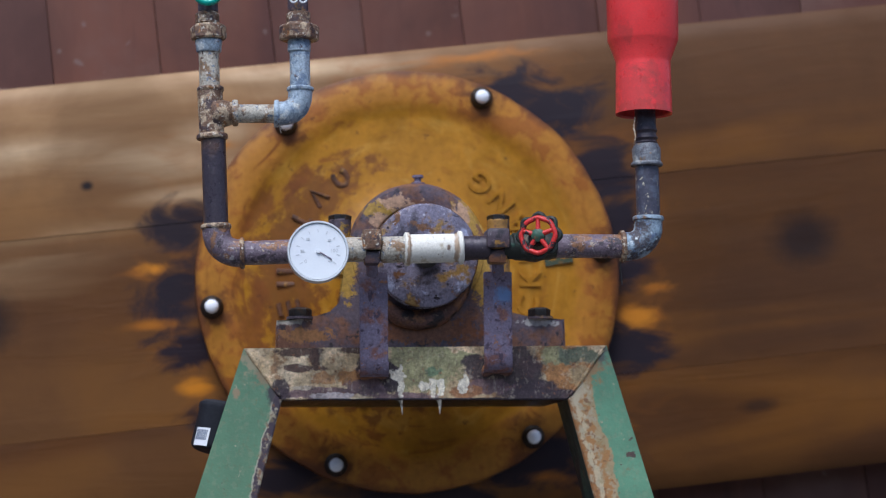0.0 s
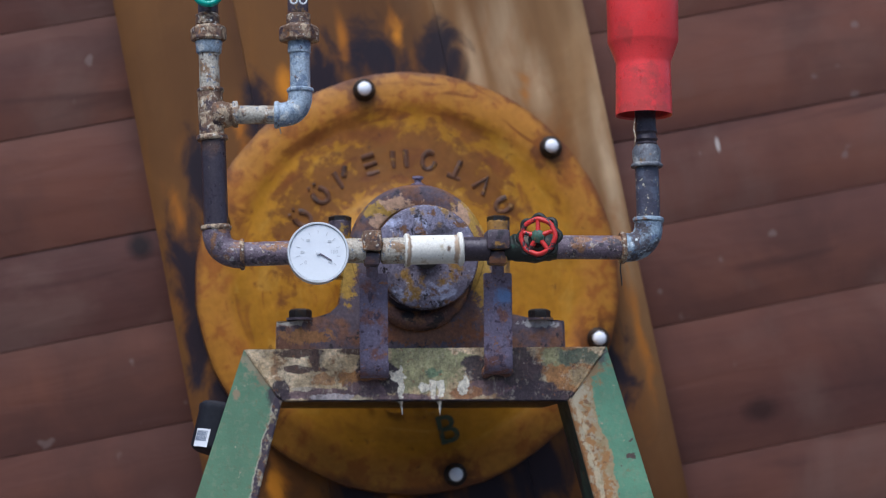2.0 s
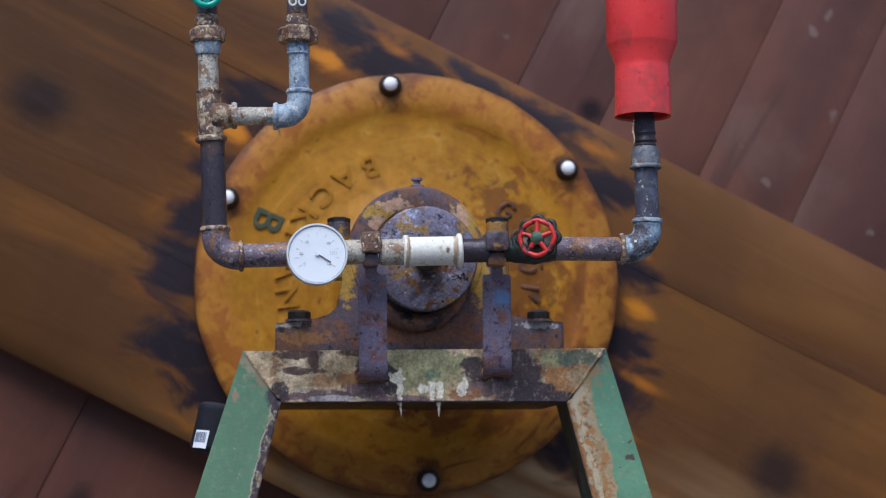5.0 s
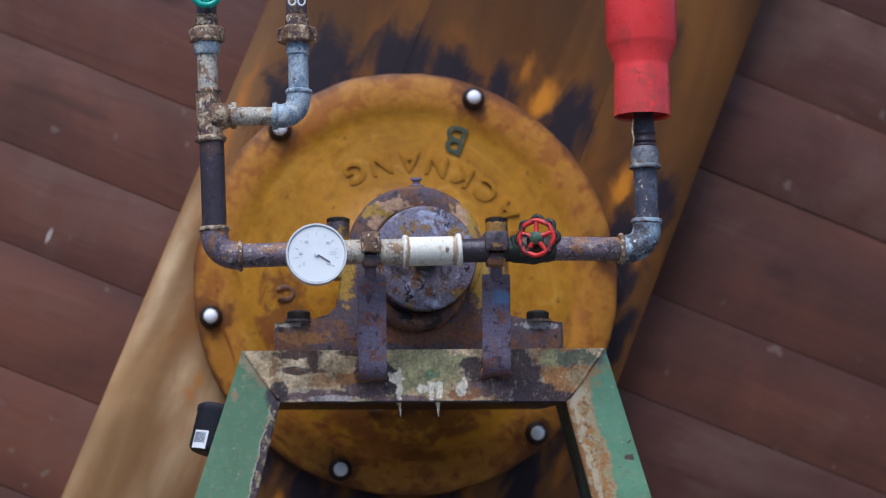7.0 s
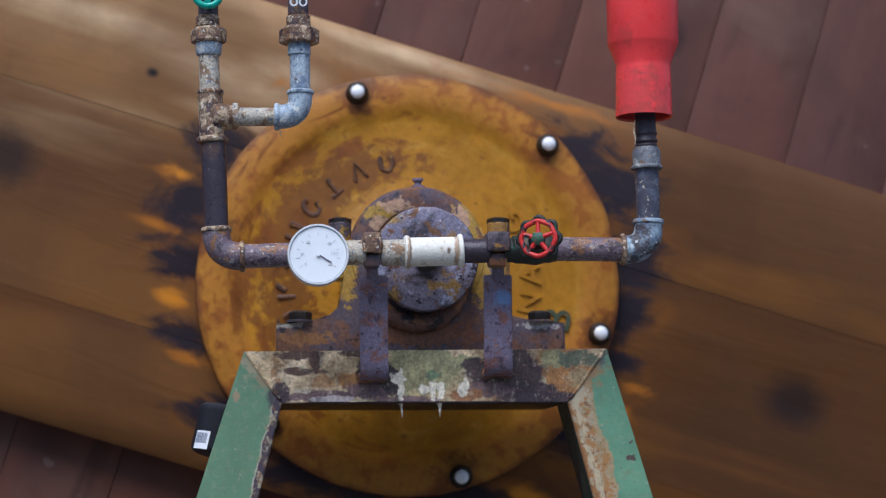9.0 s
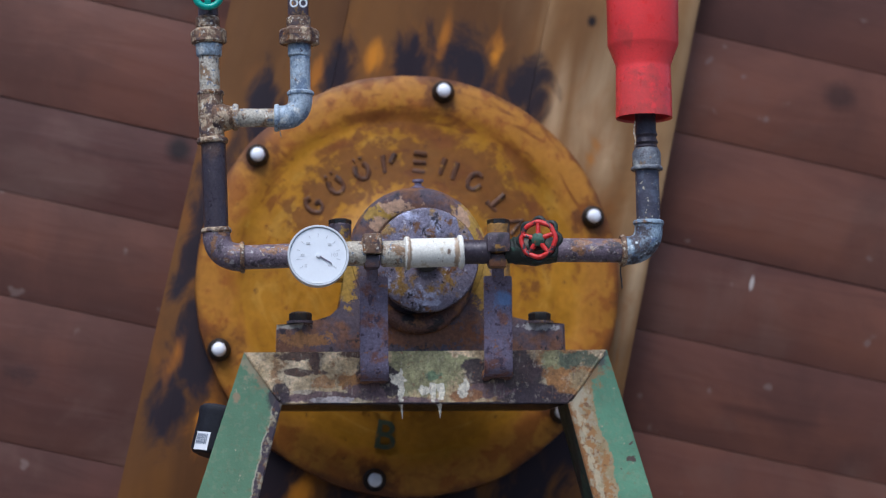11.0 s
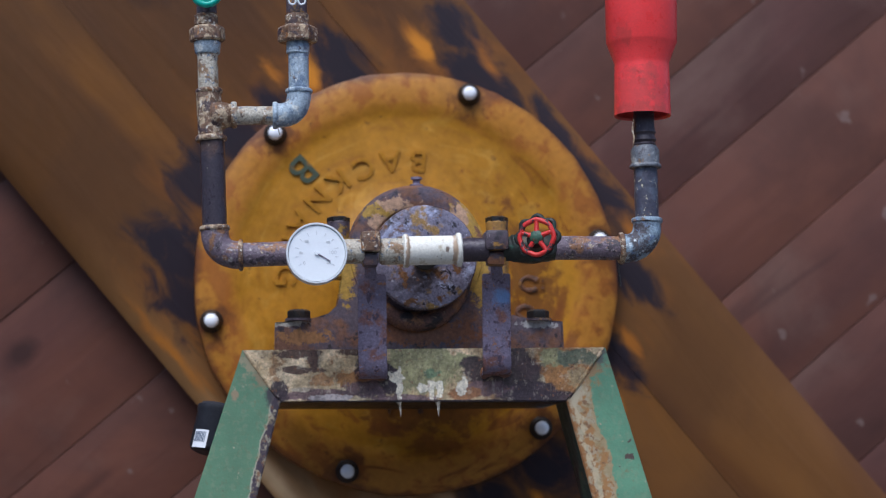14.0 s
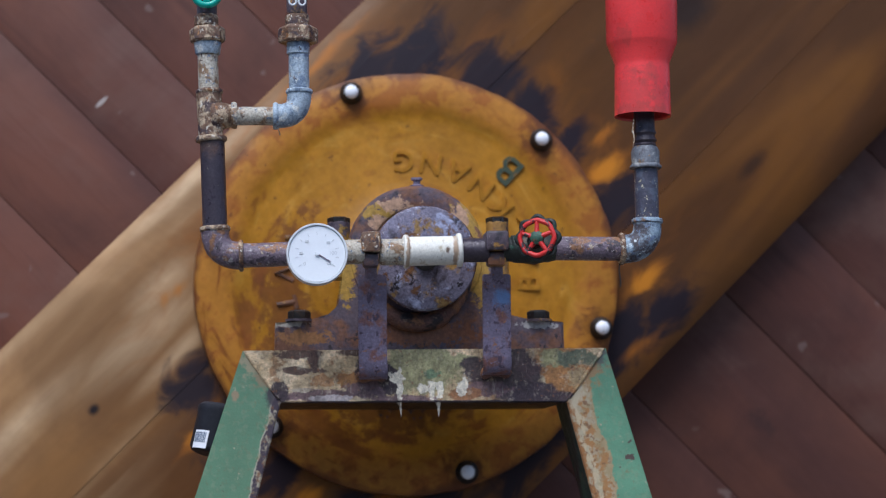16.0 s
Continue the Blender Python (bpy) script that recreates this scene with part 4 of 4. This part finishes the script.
def stand():
    ob = thing("bearing_stand", "green-painted welded steel stand with rusty crossbar", "stand")
    y0 = -0.36
    part("crossbar", shake(slab([flat(p) for p in ((-0.2948, -0.3600, 1.3015), (0.2978, -0.3600, 1.3034), (0.2333, -0.3600, 1.2147), (-0.2346, -0.3600, 1.2170))], y0, y0 + 0.012, 0.002), 0.0006, 40), WEAR, ob, "crossbar with rust, cream and dark peeling paint")
    a, b = a_top, b_top = (-0.2948, -0.3600, 1.3015), (0.2978, -0.3600, 1.3034)
    # carried back far behind the feet to shade the flange below
    part("top_plate", slab([flat(a), flat(b), (b[0], b[2] - 0.010), (a[0], a[2] - 0.010)], y0 + 0.012, -0.05, 0.002), WEAR, ob)
    c, d = (-0.2346, -0.3600, 1.2170), (0.2333, -0.3600, 1.2147)
    # bar added out of sight behind the front one, to darken the flange
    part("rear_crossbar", slab([(a[0], a[2] - 0.0105), (b[0], b[2] - 0.0105), (d[0], d[2] + 0.0085), (c[0], c[2] + 0.0085)], -0.15, -0.14, 0.002), STRAP, ob)
    # black paints the shade under the bar; its depth also shades the flange
    part("lower_flange", slab([(c[0], c[2] + 0.008), (d[0], d[2] + 0.008), flat(d), flat(c)], y0 + 0.012, -0.06, 0.001), GREASE_SHADE, ob, "underside of the crossbar, its shade painted black")
    for top_out, low_out, top_in, low_in, tint in (((-0.2957, -0.3600, 1.3015), (-0.3720, -0.3600, 1.0652), (-0.2346, -0.3600, 1.2170), (-0.2728, -0.3600, 1.0641), 0), ((0.2988, -0.3600, 1.3034), (0.3713, -0.3600, 1.0570), (0.2333, -0.3600, 1.2147), (0.2733, -0.3600, 1.0581), 1)):
        def down(p, q):
            s = (p[2] - 0.0) / (p[2] - q[2])
            return (p[0] + (q[0] - p[0]) * s, 0.0)
        foot_out, foot_in = down(top_out, low_out), down(top_in, low_in)
        a = (top_in[0] - foot_in[0]) / top_in[2]
        if tint:
            paint = leg_paint("bleached_green_leg_paint", (0.125, 0.275, 0.165), a, foot_in[0], (((0.40, 0.30, 0.16), 0.044, 0.045), ((0.38, 0.19, 0.065), 0.032, 0.09), ((0.52, 0.42, 0.26), 0.017, 0.08), ((0.33, 0.15, 0.05), 0.008, 0.05)))
        else:
            paint = leg_paint("green_leg_paint", (0.110, 0.215, 0.125), a, foot_in[0], (((0.5, 0.46, 0.34), 0.0155, 0.03), ((0.06, 0.042, 0.055), 0.0135, 0.03)))
        for p, rx, rz, ragged, tone in ((((0.2728, -0.3600, 1.2738), 0.022, 0.03, 1.2, (0.34, 0.2, 0.09)), ((0.2486, -0.3600, 1.2350), 0.012, 0.03, 1.2, (0.5, 0.42, 0.28)), ((0.2891, -0.3600, 1.2904), 0.01, 0.02, 1.2, (0.1, 0.11, 0.1))) if tint
                                        else (((-0.2838, -0.3600, 1.2840), 0.014, 0.024, 1.3, (0.38, 0.32, 0.2)), ((-0.2665, -0.3600, 1.2547), 0.010, 0.016, 1.2, (0.3, 0.22, 0.13)), ((-0.2437, -0.3600, 1.2262), 0.012, 0.016, 0.9, (0.06, 0.042, 0.055)), ((-0.3092, -0.3600, 1.2294), 0.006, 0.008, 1.2, (0.35, 0.25, 0.15)))):
            smear(paint, p, rx, rz, ragged, tone, 50.0, 0.9)
        leg = part("leg", slab([flat(top_out), flat(top_in), foot_in, foot_out], y0 - 0.001, y0 + 0.010, 0.002), paint, ob, "green painted leg with chipped edges")
        s = -1 if tint else 1
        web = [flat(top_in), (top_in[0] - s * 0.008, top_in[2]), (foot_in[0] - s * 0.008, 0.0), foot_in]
        # inner side of the leg, its shade painted into the green
        part("leg_web", slab(web, y0 + 0.011, y0 + 0.125, 0.001), WEB_SHADE, leg, "green inner side of the leg, shade painted in")
    for sx, p, q in ((1, a_top, c), (-1, b_top, d)):
        seam = [(p[0] + (q[0] - p[0]) * k / 12 + sx * 0.001, y0 - 0.0005, p[2] + (q[2] - p[2]) * k / 12) for k in range(1, 12)]
        part("corner_weld", shake(swept(seam, 0.0032, 8), 0.0016, 120), WEAR, ob, "painted-over corner weld")
    for p in ((-0.0401, -0.3550, 1.2131), (0.0227, -0.3550, 1.2127)):
        part("lime_drip", shake(turned([(0, 0.0), (0.0009, 0.003), (0.0012, 0.008), (0.0022, 0.012), (0.0016, 0.016), (0.0034, 0.021), (0.0042, 0.0245), (0, 0.026)], 8, Matrix.Translation((p[0], p[1], p[2] - 0.022))), 0.004, 55), LIME, ob, "hanging pale lime drip")


def brackets():
    for i, (t, b) in enumerate((((-0.0878, -0.4100, 1.4193), (-0.0857, -0.3850, 1.2523)), ((0.1138, -0.4100, 1.4200), (0.1154, -0.3850, 1.2584)))):
        ob = thing("pipe_bracket", "rusted flat steel bracket holding a water pipe", "bracket", "pipe brackets")
        w = 0.0458
        path = [(t[1], t[2]), (-0.397, b[2] + 0.032), (-0.394, b[2] + 0.016), (-0.386, b[2] + 0.005), (-0.376, b[2] + 0.001), (-0.361, b[2])]
        bm = bmesh.new()
        rows = []
        for k, (y, z) in enumerate(path):
            x = t[0] + (b[0] - t[0]) * min(k, 2) / 2
            rows.append([bm.verts.new((x + sx * w / 2, y + sy, z)) for sx, sy in ((-1, -0.004), (1, -0.004), (1, 0.004), (-1, 0.004))])
        bm.faces.new(rows[0])
        bm.faces.new(rows[-1])
        for r0, r1 in zip(rows, rows[1:]):
            for k in range(4):
                bm.faces.new((r0[k], r0[(k + 1) % 4], r1[(k + 1) % 4], r1[k]))
        bmesh.ops.recalc_face_normals(bm, faces=bm.faces)
        bmesh.ops.bevel(bm, geom=bm.edges[:], offset=0.0015, segments=2, affect="EDGES")
        part("strap", bm, STRAP, ob, "purple-brown rusted flat bar")
        bead = [(b[0] + w * 0.56 * u, -0.366, b[2] + 0.007 - 0.006 * u * u) for u in (-1.0, -0.8, -0.6, -0.4, -0.2, 0.0, 0.2, 0.4, 0.6, 0.8, 1.0)]
        part("weld", shake(swept(bead, [0.004, 0.009, 0.010, 0.009, 0.0085, 0.009, 0.0085, 0.009, 0.010, 0.008, 0.004], 12), 0.0025, 80, i), LIP, ob, "lumpy rusted weld")


# ---- pipework ----
Y = -0.46


def band(p, q, r, parent, material, wide=0.007, name="collar", label=""):
    """A raised rim round a fitting, centred on p and facing q."""
    p, d = Vector(p), (Vector(q) - Vector(p)).normalized()
    w = wide / 2
    return part(name, shake(turned([(0, -w), (r * 0.93, -w), (r, -w * 0.5), (r, w * 0.5), (r * 0.93, w), (0, w)], 28, toward(p, p + d)), 0.0005, 70), material, parent, label)


def pipework():
    ob = thing("water_pipework", "corroded water pipework with gauge and red-wheeled valve", "pipework")
    # the tall pipe with its tee
    part("union_collar", shake(rod((-0.3529, -0.4600, 1.8322), (-0.3528, -0.4600, 1.8110), 0.0189, 12, 0.003), 0.0008, 60), RUST, ob)
    part("union_nut", shake(turned([(0, 0), (0.0261, 0), (0.0283, 0.003), (0.0283, 0.020), (0.0243, 0.0245), (0, 0.0245)], 8, toward((-0.3509, -0.4600, 1.7871), (-0.3519, -0.4600, 1.8129))), 0.0008, 60), RUST, ob, "rust-crusted union nut", smooth=25)
    part("union_sleeve", rod((-0.3509, -0.4600, 1.7880), (-0.3509, -0.4600, 1.7669), 0.0216, 28, 0.002, None, 0.0198), GALV, ob)
    part("pipe", rod((-0.3509, -0.4600, 1.7687), (-0.3489, -0.4600, 1.7073), 0.0162), LIME, ob, "lime-scaled short pipe")
    tee = part("tee", shake(rod((-0.3489, -0.4600, 1.7083), (-0.3451, -0.4600, 1.6299), 0.0198, 28, 0.003), 0.0008, 40), RUST, ob, "rusty pipe tee")
    part("tee_outlet", rod((-0.3452, -0.4600, 1.6672), (-0.3059, -0.4600, 1.6693), 0.0265, 28, 0.003, r2=0.0165), RUST, tee)
    band((-0.3480, -0.4600, 1.7073), (-0.3451, -0.4600, 1.6299), 0.0216, tee, RUST)
    band((-0.3451, -0.4600, 1.6308), (-0.3480, -0.4600, 1.7073), 0.0252, tee, RUST, 0.009)
    band((-0.3086, -0.4600, 1.6692), (-0.2503, -0.4600, 1.6696), 0.0216, tee, LIME, 0.009)
    part("pipe", rod((-0.3077, -0.4600, 1.6683), (-0.2431, -0.4600, 1.6687), 0.0148), LIME, ob, "lime-scaled cross pipe")
    elbow = part("elbow", shake(swept(bend((-0.2449, -0.4600, 1.6687), (-0.2054, -0.4600, 1.6690), (-0.2053, -0.4600, 1.7093), 0.0324), 0.0193), 0.0006, 60), GALV, ob, "grey-blue galvanised elbow")
    band((-0.2431, -0.4600, 1.6687), (-0.2054, -0.4600, 1.6690), 0.0220, elbow, GALV, 0.008)
    band((-0.2053, -0.4600, 1.7084), (-0.2054, -0.4600, 1.6690), 0.0216, elbow, GALV, 0.007)
    part("pipe", rod((-0.2053, -0.4600, 1.7074), (-0.2061, -0.4600, 1.7700), 0.0162), GALV, ob, "galvanised riser pipe")
    part("union_sleeve", rod((-0.2070, -0.4600, 1.7682), (-0.2069, -0.4600, 1.7894), 0.0184), GALV, ob)
    part("union_nut", shake(turned([(0, 0), (0.0297, 0), (0.0319, 0.003), (0.0319, 0.022), (0.0270, 0.0265), (0, 0.0265)], 6, toward((-0.2069, -0.4600, 1.7875), (-0.2069, -0.4600, 1.8153))), 0.0008, 60), RUST, ob, "hexagonal rust-orange union nut", smooth=25)
    part("union_collar", shake(rod((-0.2078, -0.4600, 1.8125), (-0.2087, -0.4600, 1.8338), 0.0198, 14, 0.003), 0.0008, 60), RUST, ob)
    part("valve_body", rod((-0.2087, -0.4600, 1.8328), (-0.2093, -0.4600, 1.9426), 0.0166), CAST, ob, "dark rusty riser")
    p = (-0.2090, -0.4850, 1.8499)
    for dx in (-0.007, 0.008):
        part("chain_link", swept([(p[0] + dx + 0.0055 * math.cos(a), p[1], p[2] + 0.006 * math.sin(a)) for a in [2 * math.pi * k / 16 for k in range(16)]], 0.0016, 8, closed=True), STEEL, ob, "small steel chain link")
    part("valve_body", rod((-0.3520, -0.4600, 1.8313), (-0.3541, -0.4600, 1.9406), 0.0162), CAST, ob, "dark rusty riser")
    c = (-0.3521, -0.4900, 1.8580)
    handle = part("valve_handle", swept([(c[0] + 0.0196 * math.cos(a), c[1], c[2] + 0.0169 * math.sin(a)) for a in [2 * math.pi * k / 32 for k in range(32)]], 0.0053, 12, closed=True), TEAL, ob, "teal plastic valve handle ring")
    part("handle_spoke", block((0.0107, 0.008, 0.0356), Matrix.Translation(c), 0.002), TEAL, handle)
    # down to the gauge
    part("pipe", rod((-0.3433, -0.4600, 1.6281), (-0.3384, -0.4600, 1.4888), 0.0195), DARKPIPE, ob, "dark purple-brown steel pipe")
    elbow = part("elbow", shake(swept(bend((-0.3384, -0.4600, 1.4888), (-0.3365, -0.4600, 1.4448), (-0.2966, -0.4600, 1.4448), 0.0360), 0.0220), 0.0007, 50), MAUVE, ob, "rusty pipe elbow")
    band((-0.3384, -0.4600, 1.4870), (-0.3365, -0.4600, 1.4448), 0.0243, elbow, RUST, 0.008)
    band((-0.2975, -0.4600, 1.4448), (-0.2504, -0.4600, 1.4456), 0.0252, elbow, RUST, 0.007)
    part("pipe", rod((-0.2966, -0.4600, 1.4448), (-0.2219, -0.4600, 1.4474), 0.0193), MAUVE, ob, "rusty feed pipe")
    g = (-0.1792, -0.5135, 1.4417)
    gauge = part("gauge", turned([(0, 0), (0.0445, 0), (0.0472, 0.003), (0.0476, 0.034), (0.0481, 0.037), (0.0472, 0.040), (0.0450, 0.040), (0.0441, 0.036), (0, 0.036)], 64, Matrix.Translation((g[0], -0.475, g[2])) @ FACE), STEEL, ob, "round steel dial gauge, white face")
    part("dial", turned([(0, 0), (0.0437, 0), (0.0437, 0.0012), (0, 0.0012)], 64, Matrix.Translation((g[0], -0.5115, g[2])) @ FACE), DIAL, gauge, "white dial face")
    for k in range(11):
        a = radians(-125 + 25 * k)
        r = 0.0319
        part("tick", block((0.0008, 0.0006, 0.0055), Matrix.Translation((g[0] + r * math.sin(a), -0.5129, g[2] + r * math.cos(a))) @ Matrix.Rotation(a, 4, "Y"), 0), INK, gauge)
    for ch, dx, dz in (("0", -22, -18), ("", -28, 1), ("", -18, 22), ("", 20, 20), ("100", 28, 1), ("", 21, -17)):
        at = Matrix.Translation((g[0] + dx * 0.00088, -0.5131, g[2] + dz * 0.00088))
        if not ch:
            part("dial_mark", block((0.0058, 0.0006, 0.0034), at, 0), INK, gauge)
            continue
        c = bpy.data.curves.new("numeral", "FONT")
        c.body, c.size, c.align_x, c.align_y = ch, 0.0082, "CENTER", "CENTER"
        o = new("numeral", c)
        me = bpy.data.meshes.new_from_object(o.evaluated_get(bpy.context.evaluated_depsgraph_get()))
        bpy.data.objects.remove(o)
        me.materials.append(INK)
        o = new("numeral", me)
        o.parent = gauge
        o.matrix_basis = at @ FACE
    a = radians(121)
    part("needle", block((0.0018, 0.001, 0.028), Matrix.Translation((g[0], -0.514, g[2])) @ Matrix.Rotation(a, 4, "Y") @ Matrix.Translation((0, 0, 0.0105)), 0.0002), STRAP, gauge, "dark needle")
    part("needle_hub", turned([(0, 0), (0.0035, 0), (0.0032, 0.003), (0, 0.0034)], 20, Matrix.Translation((g[0], -0.513, g[2])) @ FACE), DIAL, gauge)
    part("gauge_neck", rod((-0.2282, -0.4600, 1.4474), (-0.1325, -0.4600, 1.4510), 0.0180), RUST, ob)
    # along to the valve
    part("pipe", rod((-0.1379, -0.4600, 1.4501), (-0.1029, -0.4600, 1.4510), 0.0198), LIME, ob, "scaled nipple")
    for i, (u, w) in enumerate(((656, 17), (878, 20.5))):
        clamp = part("pipe_clamp", shake(block((w * 0.0018, 0.052, 0.032), Matrix.Translation(((-0.0930, -0.4600, 1.4646), (0.1077, -0.4600, 1.4664))[i]), 0.005), 0.0012, 60, i), (RUST, CAST)[i], ob, "square rusty pipe clamp")
        lo = ((-0.0905, -0.4250, 1.4132), (0.1129, -0.4250, 1.4129))[i]
        up = ((-0.0925, -0.4500, 1.4576), (0.1096, -0.4500, 1.4576))[i]
        part("clamp_stem", rod(up, lo, 0.0095, 12), STRAP, clamp)
        part("clamp_jaw", shake(block((w * 0.0015, 0.038, 0.022), Matrix.Translation(((-0.0929, -0.4550, 1.4371), (0.1079, -0.4550, 1.4388))[i]), 0.006), 0.0012, 60, i + 3), CAST, clamp)
    part("pipe", shake(rod((-0.0787, -0.4600, 1.4501), (-0.0337, -0.4600, 1.4510), 0.0211, 28, 0.003), 0.0006, 60), LIME, ob, "rust-speckled cream nipple")
    part("coupling", shake(turned([(0, 0), (0.0243, 0), (0.0270, 0.002), (0.0270, 0.007), (0.0234, 0.010), (0.0229, 0.084), (0.0270, 0.087), (0.0270, 0.092), (0.0243, 0.094), (0, 0.094)], 36, toward((-0.0409, -0.4600, 1.4510), (0.0540, -0.4600, 1.4537))), 0.0006, 50), WHITE, ob, "white lime-crusted pipe coupling")
    part("pipe", rod((0.0476, -0.4600, 1.4528), (0.0957, -0.4600, 1.4537), 0.0193), DARKPIPE, ob, "dark rusty pipe")
    valve = part("valve", shake(swept([(0.1184, -0.4600, 1.4546), (0.1321, -0.4600, 1.4546), (0.1348, -0.4600, 1.4555), (0.1503, -0.4600, 1.4555), (0.1680, -0.4600, 1.4564), (0.1850, -0.4600, 1.4564), (0.1930, -0.4600, 1.4564), (0.1960, -0.4600, 1.4564), (0.2020, -0.4600, 1.4564)], [0.0198, 0.0198, 0.0224, 0.0224, 0.0260, 0.0224, 0.0224, 0.0205, 0.0200], 16), 0.0012, 50), VALVE, ob, "blackened gate valve with red handwheel")
    part("valve_bonnet", rod((0.1718, -0.4700, 1.4589), (0.1618, -0.5300, 1.4606), 0.0133, 16, 0.003), VALVE, valve)
    hub = (0.1638, -0.5350, 1.4642)
    wheel = Matrix.Translation(hub) @ Matrix.Rotation(radians(-24), 4, "Z") @ FACE @ Matrix.Scale(1.0, 4)
    rim = [wheel @ Vector(((0.0272 + 0.0006 * math.cos(8 * a)) * math.cos(a), (0.0272 + 0.0006 * math.cos(8 * a)) * math.sin(a), 0.0)) for a in [2 * math.pi * k / 60 for k in range(60)]]
    hw = part("handwheel", swept(rim, 0.0040, 10, closed=True), WHEELRED, valve, "chipped red handwheel")
    back = [wheel @ Vector(((0.0318 + 0.0030 * math.cos(8 * a)) * math.cos(a), (0.0318 + 0.0030 * math.cos(8 * a)) * math.sin(a), -0.0055)) for a in [2 * math.pi * k / 64 for k in range(64)]]
    part("grip_rim", swept(back, 0.0042, 10, closed=True), VALVE, hw, "scalloped black grip rim")
    for k in range(5):
        a = radians(18 + 72 * k)
        part("spoke", rod(wheel @ Vector((0.006 * math.cos(a), 0.006 * math.sin(a), 0.001)), wheel @ Vector((0.027 * math.cos(a), 0.027 * math.sin(a), 0)), 0.0042, 10, r2=0.0034), WHEELRED, hw)
    part("wheel_nut", turned([(0, -0.006), (0.0105, -0.006), (0.0105, 0.004), (0.007, 0.006), (0.004, 0.008), (0, 0.008)], 20, wheel), HUBGREEN, hw, "green-painted wheel hub")
    part("pipe", rod((0.1950, -0.4600, 1.4564), (0.3104, -0.4600, 1.4555), 0.0193), MAUVE, ob, "rusty outlet pipe")
    elbow = part("elbow", shake(swept(bend((0.3086, -0.4600, 1.4555), (0.3527, -0.4600, 1.4564), (0.3537, -0.4600, 1.5005), 0.0360), 0.0229), 0.0008, 50), CORRODED, ob, "blue-grey corroded elbow")
    band((0.3104, -0.4600, 1.4555), (0.3527, -0.4600, 1.4564), 0.0261, elbow, RUST, 0.008)
    band((0.3537, -0.4600, 1.5005), (0.3527, -0.4600, 1.4564), 0.0252, elbow, CORRODED, 0.008)
    part("pipe", rod((0.3537, -0.4600, 1.4986), (0.3530, -0.4600, 1.5871), 0.0191), SPECK, ob, "dark speckled riser pipe")
    part("hose_coupling", shake(turned([(0, 0), (0.0252, 0), (0.0261, 0.002), (0.0252, 0.005), (0.0229, 0.007), (0.0229, 0.028), (0.0189, 0.036), (0, 0.036)], 28, toward((0.3529, -0.4600, 1.5861), (0.3529, -0.4600, 1.6241))), 0.0005, 60), COUPLING, ob, "dark grey hose coupling")
    part("hose_tail", shake(turned([(0, 0), (0.0175, 0), (0.0185, 0.004), (0.0165, 0.007), (0.0195, 0.011), (0.0165, 0.017), (0.0165, 0.020), (0.019, 0.023), (0.017, 0.03), (0.017, 0.06), (0, 0.06)], 24, toward((0.3528, -0.4600, 1.6204), (0.3521, -0.4600, 1.6733))), 0.0004, 60), DARKPIPE, ob, "dark ribbed hose tail")
    part("hanging_thread", swept([(0.3071, -0.4600, 1.4309), (0.3060, -0.4600, 1.4199), (0.3076, -0.4600, 1.4090), (0.3082, -0.4600, 1.3944)], 0.0011, 6), GREASE_SHADE, ob, "thin dark hanging thread")
    part("tie_wire", swept([(0.3305, -0.4850, 1.6620), (0.3278, -0.4880, 1.6449), (0.3302, -0.4880, 1.6302), (0.3280, -0.4880, 1.6155)], 0.0013, 6), RUST, ob, "thin rusty wire")
    part("hanging_thread", swept([(-0.2396, -0.4600, 1.6505), (-0.2378, -0.4600, 1.6450), (-0.2360, -0.4600, 1.6377)], 0.0008, 6), LIME, ob, "thin pale thread")
    sleeve = toward((0.3502, -0.4600, 1.6714), (0.3521, -0.4600, 1.9219))
    part("sleeve", turned([(0.03, 0.08), (0.0414, 0.06), (0.0423, 0.003), (0.0459, 0.0), (0.0459, 0.003), (0.0445, 0.08), (0.0445, 0.087), (0.0558, 0.117), (0.0575, 0.121), (0.0593, 0.26), (0.0593, 0.55), (0.03, 0.55)], 56, sleeve), RED, ob, "red plastic sleeve narrowing at its lower end")


def black_tub():
    m = Matrix.Translation((-0.3455, -0.3000, 1.1345)) @ Matrix.Rotation(radians(13), 4, "Y") @ Matrix.Rotation(radians(-8), 4, "X")
    ob = thing("black_plastic_tub", "black plastic tub with a white barcode label", "tub", m=m)
    r = 0.0397
    part("body", turned([(0, 0.001), (r - 0.010, 0), (r - 0.004, 0.002), (r, 0.008), (r, 0.066), (r + 0.0015, 0.068), (r + 0.0015, 0.076), (r - 0.004, 0.081), (0, 0.081)], 40), BLACK, ob)
    bm = bmesh.new()
    rows = []
    for k in range(9):
        a = radians(212 + 5 * k)
        rows.append([bm.verts.new(((r + d) * math.cos(a), (r + d) * math.sin(a), z)) for d, z in ((0.0006, 0.002), (0.0006, 0.032))])
    for a, b in zip(rows, rows[1:]):
        bm.faces.new((a[0], b[0], b[1], a[1]))
    label = part("label", bm, PAPER, ob, "white paper barcode label")
    for k in range(8):
        a = radians(217 + 4 * k)
        q = Matrix.Rotation(a, 4, "Z") @ Matrix.Translation((r + 0.0009, 0, 0.02))
        part("bar", block((0.0005, 0.0014 if k % 2 else 0.0022, 0.017), q, 0), BARS, label)


bearing()
stand()
brackets()
pipework()
black_tub()


def motions():
    # the drum runs a little unevenly
    rows = [(0.5 * k, pose(0, 0, H, 0, TURN * 0.5 * k + (0.0 if k % 2 else 0.68), 0)) for k in range(33)]
    walk(drum, rows)


motions()
